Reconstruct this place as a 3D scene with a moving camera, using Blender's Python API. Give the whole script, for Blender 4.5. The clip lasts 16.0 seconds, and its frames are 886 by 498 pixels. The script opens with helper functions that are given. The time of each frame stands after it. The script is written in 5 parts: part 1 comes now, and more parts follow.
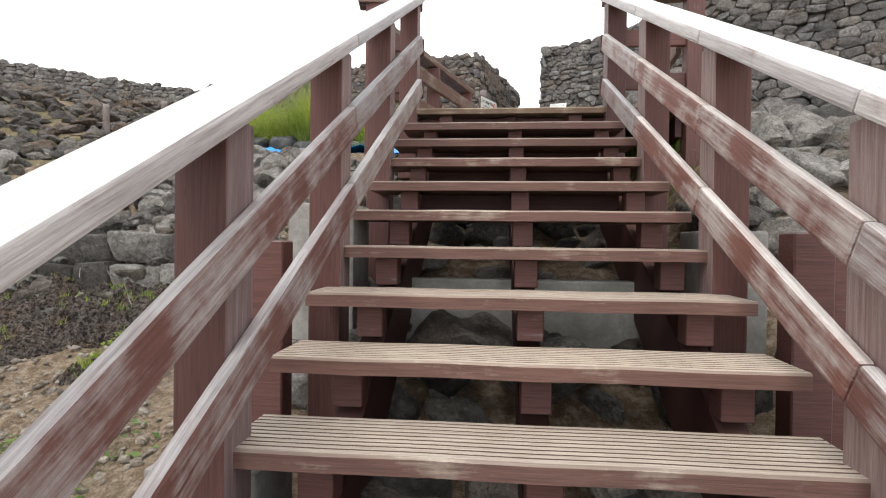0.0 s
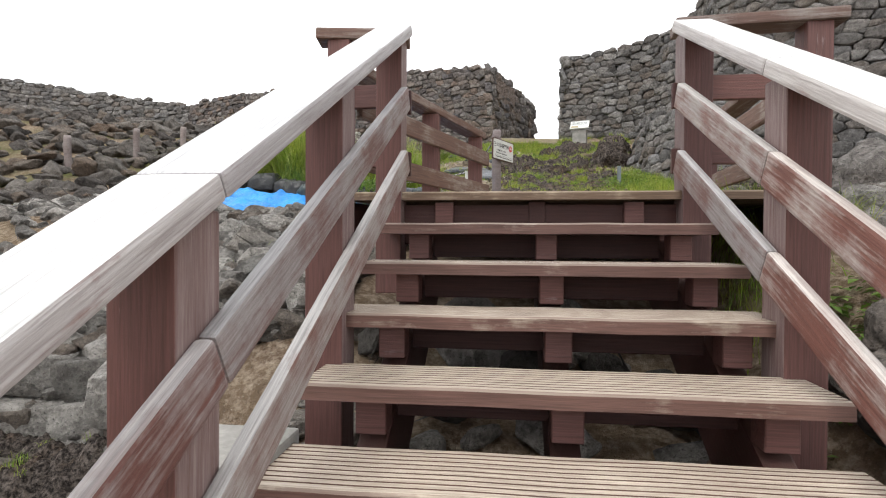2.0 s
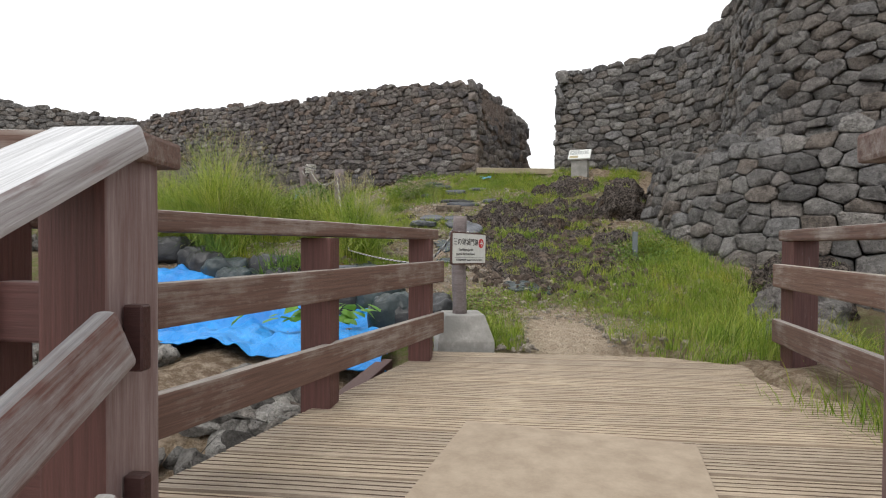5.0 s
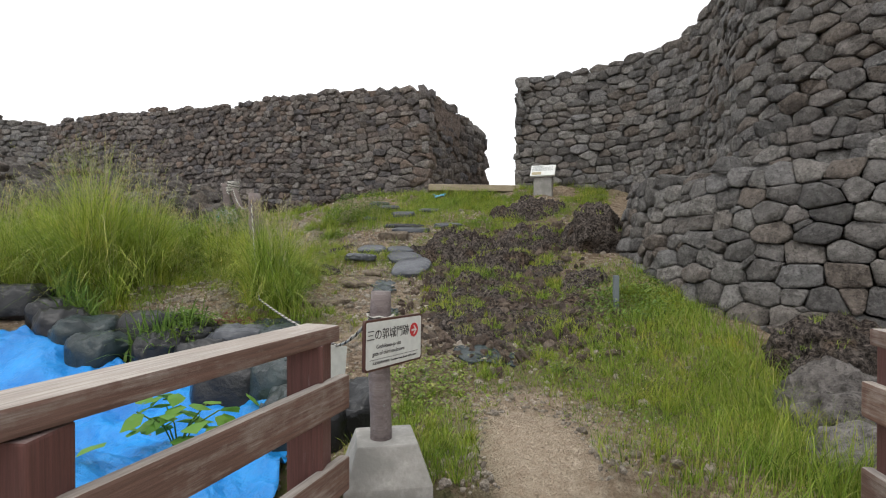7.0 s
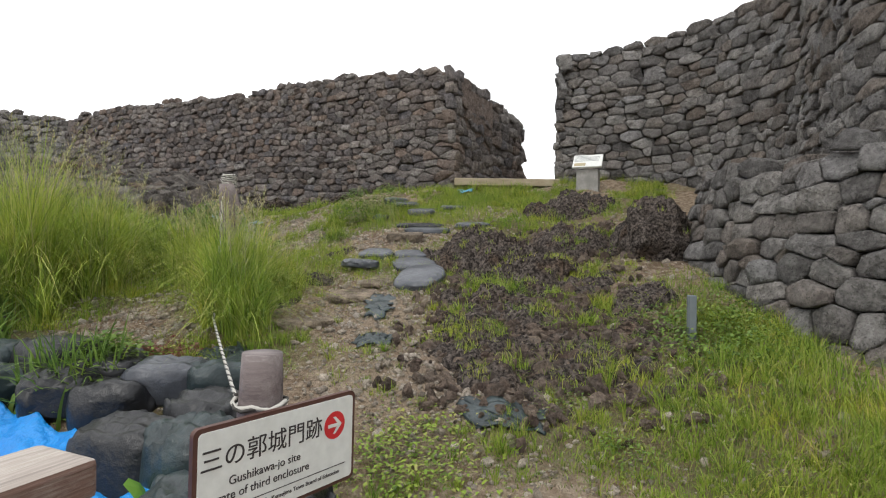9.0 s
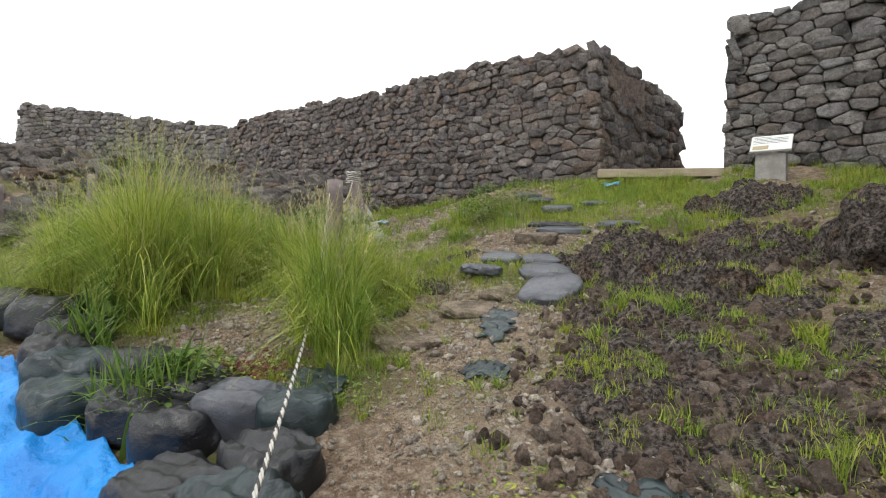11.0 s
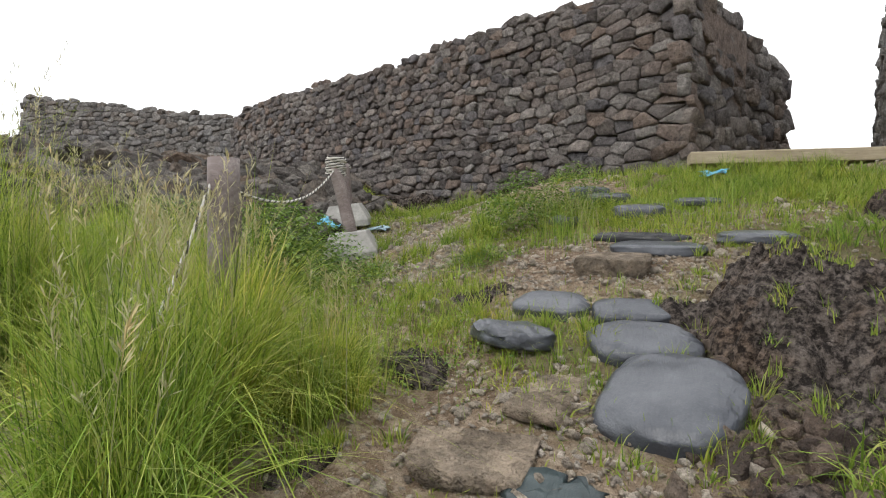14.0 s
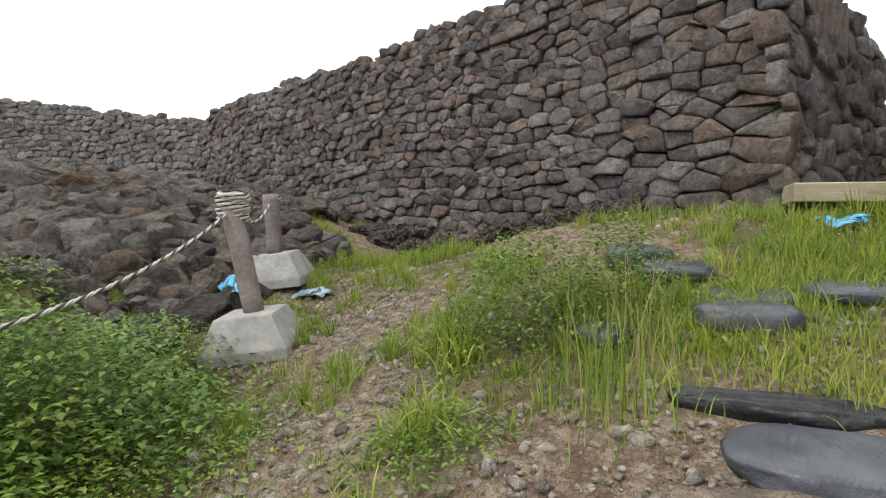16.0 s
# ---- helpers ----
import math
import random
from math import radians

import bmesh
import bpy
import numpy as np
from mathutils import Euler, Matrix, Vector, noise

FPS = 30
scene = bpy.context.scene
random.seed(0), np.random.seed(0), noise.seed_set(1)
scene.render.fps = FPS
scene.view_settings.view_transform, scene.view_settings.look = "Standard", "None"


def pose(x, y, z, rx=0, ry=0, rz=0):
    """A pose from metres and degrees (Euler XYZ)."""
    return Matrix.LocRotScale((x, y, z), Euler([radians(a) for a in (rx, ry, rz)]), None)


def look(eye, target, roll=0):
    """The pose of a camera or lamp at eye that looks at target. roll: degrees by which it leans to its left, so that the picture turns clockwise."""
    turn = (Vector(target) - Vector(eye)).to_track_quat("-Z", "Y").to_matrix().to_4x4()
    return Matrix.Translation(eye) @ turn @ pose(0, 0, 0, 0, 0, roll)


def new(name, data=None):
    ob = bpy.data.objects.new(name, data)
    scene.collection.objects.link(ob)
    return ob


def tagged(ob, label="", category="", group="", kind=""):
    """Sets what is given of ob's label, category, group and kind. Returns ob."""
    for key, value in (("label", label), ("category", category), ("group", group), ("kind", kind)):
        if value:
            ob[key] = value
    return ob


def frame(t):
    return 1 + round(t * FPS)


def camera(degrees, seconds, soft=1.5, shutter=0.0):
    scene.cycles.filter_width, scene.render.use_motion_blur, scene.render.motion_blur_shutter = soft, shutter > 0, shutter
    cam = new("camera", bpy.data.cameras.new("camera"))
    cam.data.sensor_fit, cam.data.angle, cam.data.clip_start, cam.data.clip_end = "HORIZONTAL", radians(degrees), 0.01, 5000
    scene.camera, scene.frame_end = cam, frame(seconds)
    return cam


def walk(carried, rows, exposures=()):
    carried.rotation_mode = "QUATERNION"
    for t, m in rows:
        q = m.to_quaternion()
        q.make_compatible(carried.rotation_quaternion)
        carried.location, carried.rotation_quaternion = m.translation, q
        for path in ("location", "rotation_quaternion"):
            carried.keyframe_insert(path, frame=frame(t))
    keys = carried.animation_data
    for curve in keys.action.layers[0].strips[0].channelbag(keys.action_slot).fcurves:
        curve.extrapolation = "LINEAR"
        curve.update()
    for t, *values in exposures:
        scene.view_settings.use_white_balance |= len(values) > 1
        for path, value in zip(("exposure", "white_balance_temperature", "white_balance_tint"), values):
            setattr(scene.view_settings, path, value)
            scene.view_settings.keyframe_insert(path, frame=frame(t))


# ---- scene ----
cam = camera(78.4, 16.0, soft=1.1)
PATH = [
    (0, (0.48, 0.574, 1.4), (0.398, 2.572, 1.376), 0.7),
    (0.5, (0.514, 0.904, 1.58), (0.413, 2.901, 1.554), 0.6),
    (1, (0.501, 1.218, 1.761), (0.381, 3.214, 1.734), 0.7),
    (1.5, (0.497, 1.557, 1.928), (0.378, 3.554, 1.897), 0.6),
    (2, (0.502, 1.92, 2.184), (0.373, 3.916, 2.155), 0.3),
    (2.5, (0.536, 2.245, 2.358), (0.408, 4.24, 2.324), 0.2),
    (3, (0.568, 2.568, 2.58), (0.432, 4.563, 2.545), 0.3),
    (3.5, (0.665, 2.925, 2.69), (0.528, 4.92, 2.654), 0.2),
    (4, (0.695, 3.28, 2.82), (0.553, 5.275, 2.787), 0.3),
    (4.5, (0.738, 3.56, 2.98), (0.6, 5.555, 2.947), 0.3),
    (6.8, (0.893, 4.917, 3.466), (0.915, 6.917, 3.451), -0.0),
    (7, (0.913, 5.032, 3.484), (0.944, 7.031, 3.471), -0.0),
    (7.5, (0.955, 5.336, 3.586), (1.016, 7.335, 3.575), 0.3),
    (8, (1.012, 5.645, 3.593), (1.093, 7.643, 3.583), 0.4),
    (8.5, (1.078, 5.949, 3.556), (1.09, 7.949, 3.542), 0.3),
    (9, (1.138, 6.225, 3.52), (1.018, 8.221, 3.508), 0.4),
    (9.5, (1.158, 6.445, 3.43), (0.821, 8.416, 3.422), 0.3),
    (9.7, (1.155, 6.51, 3.385), (0.703, 8.459, 3.372), 0.3),
    (11.8, (1.129, 7.421, 3.646), (0.492, 9.317, 3.62), 0.8),
    (12, (1.136, 7.543, 3.641), (0.512, 9.444, 3.614), 0.5),
    (12.5, (1.058, 7.869, 3.652), (0.434, 9.769, 3.624), 0.6),
    (13, (0.97, 8.287, 3.65), (0.331, 10.182, 3.618), 0.7),
    (13.5, (0.824, 8.635, 3.668), (0.136, 10.513, 3.636), 0.6),
    (14, (0.658, 9.033, 3.719), (-0.112, 10.879, 3.685), 0.9),
    (14.5, (0.534, 9.35, 3.852), (-0.288, 11.173, 3.815), 0.9),
    (15, (0.377, 9.778, 4.011), (-0.481, 11.584, 3.974), 1.1),
    (15.5, (0.288, 10.2, 4.048), (-0.56, 12.011, 4.015), 1.1),
    (16, (0.255, 10.765, 4.179), (-0.559, 12.591, 4.146), 1.1),
]
walk(cam, [(t, look(eye, target, roll)) for t, eye, target, roll in PATH],
     [(0, 0.62), (2.5, 0.55), (4.5, 0.25), (7, 0.15), (9, 0.29), (12.5, 0.44), (14.5, 0.45), (16, 0.52)])

# ---- world and light: a bright overcast sky ----
world = bpy.data.worlds.new("world")
scene.world = world
world.use_nodes = True
wn = world.node_tree
wn.nodes.clear()
sky = wn.nodes.new("ShaderNodeTexSky")
sky.sky_type = "NISHITA"
sky.sun_disc = False
sky.sun_elevation, sky.sun_rotation = radians(58), radians(-25)
sky.dust_density = 4.0
pale = wn.nodes.new("ShaderNodeHueSaturation")
pale.inputs["Saturation"].default_value = 0.12
cloud = wn.nodes.new("ShaderNodeMix")
cloud.data_type = "RGBA"
cloud.inputs[0].default_value = 0.8
cloud.inputs[7].default_value = (11.5, 11.7, 12.0, 1)
back = wn.nodes.new("ShaderNodeBackground")
back.inputs["Strength"].default_value = 0.12
wout = wn.nodes.new("ShaderNodeOutputWorld")
wn.links.new(sky.outputs[0], pale.inputs["Color"])
wn.links.new(pale.outputs[0], cloud.inputs[6])
wn.links.new(cloud.outputs[2], back.inputs["Color"])
wn.links.new(back.outputs[0], wout.inputs["Surface"])
sun = new("sun", bpy.data.lights.new("sun", "SUN"))
sun.data.energy, sun.data.angle, sun.data.color = 1.3, radians(25), (1.0, 0.97, 0.92)
sun.matrix_world = look((0, 0, 30), (7.5, 16, 0))


# ---- materials ----
class Mat:
    """A node material with short calls for its parts."""

    def __init__(self, name, rough=0.85, spec=0.3):
        self.m = bpy.data.materials.new(name)
        self.m.use_nodes = True
        self.t = self.m.node_tree
        self.b = self.t.nodes["Principled BSDF"]
        self.b.inputs["Roughness"].default_value = rough
        self.b.inputs["Specular IOR Level"].default_value = spec
        self.tc = self.t.nodes.new("ShaderNodeTexCoord")

    def node(self, kind, **values):
        n = self.t.nodes.new(kind)
        for key, value in values.items():
            n.inputs[key.replace("_", " ")].default_value = value
        return n

    def link(self, a, b):
        self.t.links.new(a, b)

    def noise(self, scale, detail=4, rough=0.6, stretch=None, world=False):
        n = self.node("ShaderNodeTexNoise", Scale=scale, Detail=detail, Roughness=rough)
        src = self.t.nodes.new("ShaderNodeNewGeometry").outputs["Position"] if world else self.tc.outputs["Object"]
        if stretch:
            mp = self.t.nodes.new("ShaderNodeMapping")
            mp.inputs["Scale"].default_value = stretch
            self.link(src, mp.inputs["Vector"])
            src = mp.outputs[0]
        self.link(src, n.inputs["Vector"])
        return n.outputs["Fac"]

    def ramp(self, fac, stops):
        r = self.t.nodes.new("ShaderNodeValToRGB")
        e = r.color_ramp.elements
        while len(e) < len(stops):
            e.new(0.5)
        for i, (p, c) in enumerate(stops):
            e[i].position = p
            e[i].color = (*c, 1) if len(c) == 3 else c
        self.link(fac, r.inputs["Fac"])
        return r.outputs["Color"]

    def fade(self, fac, lo, hi):
        r = self.node("ShaderNodeMapRange")
        r.inputs["From Min"].default_value, r.inputs["From Max"].default_value = lo, hi
        self.link(fac, r.inputs["Value"])
        return r.outputs[0]

    def mix(self, fac, a, b, blend="MIX"):
        n = self.t.nodes.new("ShaderNodeMix")
        n.data_type, n.blend_type = "RGBA", blend
        for sock, val in ((n.inputs[0], fac), (n.inputs[6], a), (n.inputs[7], b)):
            if isinstance(val, (int, float)):
                sock.default_value = val
            elif isinstance(val, tuple):
                sock.default_value = (*val, 1)
            else:
                self.link(val, sock)
        return n.outputs[2]

    def math(self, op, a, b):
        n = self.t.nodes.new("ShaderNodeMath")
        n.operation = op
        for sock, val in ((n.inputs[0], a), (n.inputs[1], b)):
            if isinstance(val, (int, float)):
                sock.default_value = val
            else:
                self.link(val, sock)
        return n.outputs[0]

    def up(self):
        s = self.t.nodes.new("ShaderNodeSeparateXYZ")
        self.link(self.t.nodes.new("ShaderNodeNewGeometry").outputs["Normal"], s.inputs[0])
        return s.outputs["Z"]

    def color(self, c):
        if isinstance(c, tuple):
            self.b.inputs["Base Color"].default_value = (*c, 1)
        else:
            self.link(c, self.b.inputs["Base Color"])

    def bump(self, fac, strength=0.5, dist=0.02):
        n = self.node("ShaderNodeBump", Strength=strength, Distance=dist)
        self.link(fac, n.inputs["Height"])
        old = self.b.inputs["Normal"]
        if old.is_linked:
            self.link(old.links[0].from_socket, n.inputs["Normal"])
        self.link(n.outputs[0], old)

    def chance(self, joined):
        if joined:
            return self.t.nodes.new("ShaderNodeNewGeometry").outputs["Random Per Island"]
        return self.t.nodes.new("ShaderNodeObjectInfo").outputs["Random"]


def stone_mat(name, tones, joined=False, fine=26.0, lichen=0.25, pits=0.72, low=0.55, high=1.42):
    m = Mat(name, 0.92, 0.2)
    r = m.chance(joined)
    base = m.ramp(r, [(i / (len(tones) - 1), c) for i, c in enumerate(tones)])
    n1 = m.noise(3.5, 5, 0.65, world=True)
    n2 = m.noise(fine, 6, 0.7, world=True)
    n0 = m.noise(9.0, 6, 0.75, world=True)
    c = m.mix(m.fade(n0, 0.36, 0.66), m.mix(1.0, base, (low, low * 0.97, low * 0.94), "MULTIPLY"), m.mix(1.0, base, (high, high * 0.98, high * 0.96), "MULTIPLY"))
    c = m.mix(m.math("MULTIPLY", m.fade(n2, 0.48, 0.72), 0.7), c, m.mix(1.0, base, (2.1, 2.05, 2.0), "MULTIPLY"))
    c = m.mix(m.math("MULTIPLY", m.fade(n1, 0.52, 0.72), lichen), c, (0.34, 0.34, 0.32))
    n3 = m.noise(fine * 2.6, 3, 0.7, world=True)
    c = m.mix(m.math("MULTIPLY", m.fade(n3, 0.56, 0.68), pits), c, (0.035, 0.033, 0.032))
    m.color(c)
    m.bump(n0, 0.6, 0.05)
    m.bump(n2, 1.0, 0.055)
    m.bump(n3, 0.8, 0.02)
    return m.m


def wood_mat(name, paint, bare, wear, topwear, rough=0.6, sidewear=0.0):
    """Stained timber along its local x, worn to grey in streaks and on top."""
    m = Mat(name, rough, 0.4)
    grain = m.noise(9.0, 6, 0.7, (0.4, 11.0, 11.0))
    streak = m.noise(5.0, 8, 0.75, (0.6, 9.0, 9.0))
    blotch = m.noise(3.5, 6, 0.65, world=True)
    patchy_wear = m.fade(m.math("ADD", m.math("MULTIPLY", streak, 0.5), m.math("MULTIPLY", blotch, 0.5)), 0.62 - wear, 0.74 - wear)
    tone = m.math("ADD", m.math("MULTIPLY", m.fade(m.up(), 0.3, 0.95), topwear), m.math("MULTIPLY", patchy_wear, 0.75))
    if sidewear:
        face = m.t.nodes.new("ShaderNodeSeparateXYZ")
        m.link(m.t.nodes.new("ShaderNodeNewGeometry").outputs["Normal"], face.inputs[0])
        flank = m.fade(m.math("ABSOLUTE", face.outputs["X"], 0.0), 0.7, 0.95)
        tone = m.math("ADD", tone, m.math("MULTIPLY", m.math("MULTIPLY", flank, m.fade(streak, 0.25, 0.6)), sidewear))
    dark = m.mix(m.fade(grain, 0.38, 0.66), paint, tuple(c * 0.6 for c in paint))
    light = m.mix(m.fade(grain, 0.36, 0.6), tuple(c * 0.55 for c in bare), bare)
    c = m.mix(m.fade(tone, 0.0, 1.0), dark, light)
    r = m.chance(False)
    c = m.mix(1.0, c, m.ramp(r, [(0, (0.82, 0.82, 0.84)), (1, (1.12, 1.1, 1.06))]), "MULTIPLY")
    m.color(c)
    m.bump(grain, 0.45, 0.006)
    return m.m


M_POST = wood_mat("stained_post_wood", (0.135, 0.06, 0.053), (0.38, 0.33, 0.32), 0.03, 0.4)
M_STAIRPOST = wood_mat("stained_stair_post_wood", (0.135, 0.06, 0.053), (0.40, 0.33, 0.32), 0.02, 0.4, 0.6, 0.6)
M_RAIL = wood_mat("stained_rail_wood", (0.19, 0.085, 0.07), (0.56, 0.52, 0.50), 0.15, 0.8, 0.5)
M_RAILTOP = wood_mat("bleached_rail_wood", (0.19, 0.095, 0.08), (0.44, 0.425, 0.42), 0.20, 0.85, 0.5)
M_CAP = wood_mat("bleached_cap_wood", (0.24, 0.125, 0.11), (0.62, 0.62, 0.62), 0.30, 0.95, 0.45)
M_RAIL2 = wood_mat("weathered_rail_wood", (0.16, 0.095, 0.075), (0.40, 0.36, 0.325), 0.13, 0.8, 0.7)
M_TREAD = wood_mat("grooved_tread_wood", (0.165, 0.09, 0.074), (0.52, 0.45, 0.37), 0.08, 0.88, 0.65)
M_DECK = wood_mat("sandy_deck_wood", (0.17, 0.115, 0.08), (0.47, 0.385, 0.285), 0.1, 0.8, 0.75)
# frame timber: the red stain darkened, with under-stair shade put into the colour
M_UNDER = wood_mat("shade_darkened_frame_wood", (0.065, 0.024, 0.021), (0.12, 0.075, 0.06), -0.05, 0.3)
M_GREYPOST = wood_mat("grey_round_post_wood", (0.17, 0.135, 0.13), (0.30, 0.26, 0.25), 0.18, 0.6, 0.8)
M_SLAB = wood_mat("tan_boardwalk_wood", (0.30, 0.25, 0.17), (0.46, 0.40, 0.29), 0.2, 0.6, 0.8)

GREY = [(0.10, 0.097, 0.097), (0.17, 0.163, 0.157), (0.25, 0.243, 0.235), (0.155, 0.132, 0.115), (0.20, 0.198, 0.20), (0.13, 0.12, 0.112)]
BROWN = [(0.095, 0.085, 0.083), (0.165, 0.147, 0.138), (0.135, 0.13, 0.137), (0.19, 0.148, 0.124), (0.24, 0.228, 0.218), (0.15, 0.13, 0.12)]
M_GREY, M_GREYJ = stone_mat("grey_limestone", GREY), stone_mat("grey_limestone_joined", GREY, True)
M_BROWN, M_BROWNJ = stone_mat("dark_limestone", BROWN, lichen=0.16), stone_mat("dark_limestone_joined", BROWN, True, lichen=0.16)
M_ROCK = stone_mat("pitted_rock", [(0.13, 0.12, 0.115), (0.17, 0.158, 0.15)], fine=14.0, lichen=0.35, pits=0.85)
# dark weathered rock; shade of its pits is painted in where the bump sinks
k_ = Mat("shade_pitted_dark_rock", 0.95, 0.15)
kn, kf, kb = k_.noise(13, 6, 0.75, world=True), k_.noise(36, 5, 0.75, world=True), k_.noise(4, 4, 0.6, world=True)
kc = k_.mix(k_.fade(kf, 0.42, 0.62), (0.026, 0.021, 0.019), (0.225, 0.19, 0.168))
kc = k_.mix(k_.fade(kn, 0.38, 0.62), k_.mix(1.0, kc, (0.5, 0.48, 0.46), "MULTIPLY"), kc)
kc = k_.mix(k_.math("MULTIPLY", k_.fade(kb, 0.5, 0.68), 0.55), kc, k_.mix(1.0, kc, (1.0, 0.72, 0.45), "MULTIPLY"))
k_.color(kc)
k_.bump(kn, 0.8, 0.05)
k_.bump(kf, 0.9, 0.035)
M_CRAG = k_.m
RUBBLE = [(0.06, 0.056, 0.052), (0.14, 0.133, 0.125), (0.30, 0.29, 0.275), (0.12, 0.10, 0.085), (0.38, 0.37, 0.35)]
M_RUB, M_RUBJ = stone_mat("rubble_stone", RUBBLE, lichen=0.3), stone_mat("rubble_stone_joined", RUBBLE, True, lichen=0.3)
DRUB = [(0.06, 0.054, 0.05), (0.11, 0.10, 0.093), (0.155, 0.143, 0.13), (0.12, 0.088, 0.066)]
M_DRUB, M_DRUBJ = stone_mat("dark_rubble", DRUB, lichen=0.2), stone_mat("dark_rubble_joined", DRUB, True, lichen=0.2)
M_CHIPJ = stone_mat("brown_rock_chips", [(0.055, 0.042, 0.036), (0.12, 0.09, 0.072), (0.17, 0.135, 0.108), (0.085, 0.06, 0.05)], True, lichen=0.12)
M_REDPEB = stone_mat("red_gravel", [(0.16, 0.05, 0.04), (0.24, 0.10, 0.08), (0.30, 0.19, 0.15)], True, lichen=0.05, pits=0.2)
M_FLAG = stone_mat("smooth_flagstone", [(0.19, 0.155, 0.12), (0.26, 0.215, 0.165)], fine=9.0, lichen=0.1, pits=0.05)
M_PEB = stone_mat("pale_gravel", [(0.20, 0.17, 0.14), (0.46, 0.41, 0.35), (0.30, 0.26, 0.21), (0.40, 0.36, 0.32)], True, lichen=0.1, pits=0.2)

c_ = Mat("old_concrete", 0.9, 0.25)
c_.color(c_.mix(c_.fade(c_.noise(7, 5, 0.6, world=True), 0.35, 0.7), (0.22, 0.215, 0.20), c_.mix(c_.fade(c_.noise(40, 4, 0.6, world=True), 0.4, 0.6), (0.40, 0.385, 0.36), (0.32, 0.305, 0.285))))
c_.bump(c_.noise(60, 4, 0.6, world=True), 0.35, 0.006)
M_CONC = c_.m

g_ = Mat("earth_and_gravel", 0.95, 0.15)
ga = g_.t.nodes.new("ShaderNodeAttribute")
ga.attribute_name = "cover"
gs = g_.t.nodes.new("ShaderNodeSeparateColor")
g_.link(ga.outputs["Color"], gs.inputs[0])
gn1, gn2, gn3 = g_.noise(1.7, 5, 0.6, world=True), g_.noise(17, 6, 0.7, world=True), g_.noise(70, 5, 0.7, world=True)
earth = g_.mix(g_.fade(gn1, 0.35, 0.7), (0.19, 0.13, 0.088), (0.27, 0.20, 0.13))
earth = g_.mix(g_.fade(gn2, 0.44, 0.66), earth, (0.48, 0.385, 0.29))
earth = g_.mix(g_.fade(gn3, 0.60, 0.70), earth, (0.46, 0.41, 0.345))
earth = g_.mix(g_.math("MULTIPLY", g_.fade(gn3, 0.42, 0.30), 0.7), earth, (0.06, 0.048, 0.038))
sand = g_.mix(g_.fade(gn2, 0.35, 0.7), (0.44, 0.34, 0.245), (0.60, 0.50, 0.385))
sand = g_.mix(g_.math("MULTIPLY", g_.fade(gn3, 0.42, 0.3), 0.6), sand, (0.2, 0.15, 0.11))
moss = g_.mix(g_.fade(gn2, 0.35, 0.7), (0.075, 0.10, 0.024), (0.15, 0.165, 0.045))
red = g_.mix(g_.fade(gn3, 0.4, 0.65), (0.12, 0.035, 0.03), (0.22, 0.09, 0.07))
col = g_.mix(gs.outputs["Red"], earth, sand)
col = g_.mix(g_.math("MULTIPLY", gs.outputs["Green"], g_.fade(gn2, 0.35, 0.55)), col, moss)
col = g_.mix(g_.math("MULTIPLY", gs.outputs["Blue"], g_.fade(gn2, 0.35, 0.6)), col, red)
humus = g_.mix(g_.fade(gn3, 0.42, 0.62), (0.05, 0.036, 0.030), (0.19, 0.135, 0.105))
col = g_.mix(g_.math("MULTIPLY", g_.math("SUBTRACT", 1.0, ga.outputs["Alpha"]), g_.fade(gn2, 0.36, 0.56)), col, humus)
g_.color(col)
g_.bump(gn2, 1.0, 0.08)
g_.bump(gn3, 1.0, 0.03)
M_EARTH = g_.m


def leaf_mat(name, tones):
    m = Mat(name, 0.55, 0.3)
    base = m.ramp(m.chance(True), [(i / (len(tones) - 1), c) for i, c in enumerate(tones)])
    patch = m.noise(1.6, 3, 0.5, world=True)
    c = m.mix(m.fade(patch, 0.35, 0.7), base, m.mix(1.0, base, (0.66, 0.80, 0.72), "MULTIPLY"))
    fade_ = m.noise(4.3, 4, 0.6, world=True)
    c = m.mix(m.fade(fade_, 0.5, 0.7), c, m.mix(1.0, c, (1.32, 1.1, 0.95), "MULTIPLY"))
    m.color(c)
    m.b.inputs["Transmission Weight"].default_value = 0.0
    tr = m.t.nodes.new("ShaderNodeBsdfTranslucent")
    m.link(c, tr.inputs["Color"])
    mx = m.t.nodes.new("ShaderNodeMixShader")
    mx.inputs[0].default_value = 0.34
    out = m.t.nodes["Material Output"]
    m.link(m.b.outputs[0], mx.inputs[1])
    m.link(tr.outputs[0], mx.inputs[2])
    m.link(mx.outputs[0], out.inputs["Surface"])
    return m.m


M_GRASS = leaf_mat("fresh_grass", [(0.07, 0.115, 0.016), (0.18, 0.26, 0.032), (0.29, 0.385, 0.05), (0.33, 0.38, 0.065), (0.42, 0.39, 0.13)])
M_TALL = leaf_mat("tall_grass_green", [(0.06, 0.10, 0.014), (0.20, 0.285, 0.034), (0.35, 0.44, 0.06), (0.40, 0.45, 0.08), (0.56, 0.52, 0.19)])
M_WEED = leaf_mat("weed_leaf", [(0.07, 0.125, 0.026), (0.15, 0.235, 0.045), (0.23, 0.32, 0.065)])
M_VINE = leaf_mat("vine_leaf", [(0.12, 0.25, 0.035), (0.19, 0.35, 0.05)])
M_STRAW = leaf_mat("brown_straw", [(0.10, 0.07, 0.045), (0.24, 0.18, 0.11), (0.36, 0.30, 0.19)])
M_SEED = leaf_mat("dry_stalk", [(0.36, 0.32, 0.16), (0.45, 0.40, 0.24)])

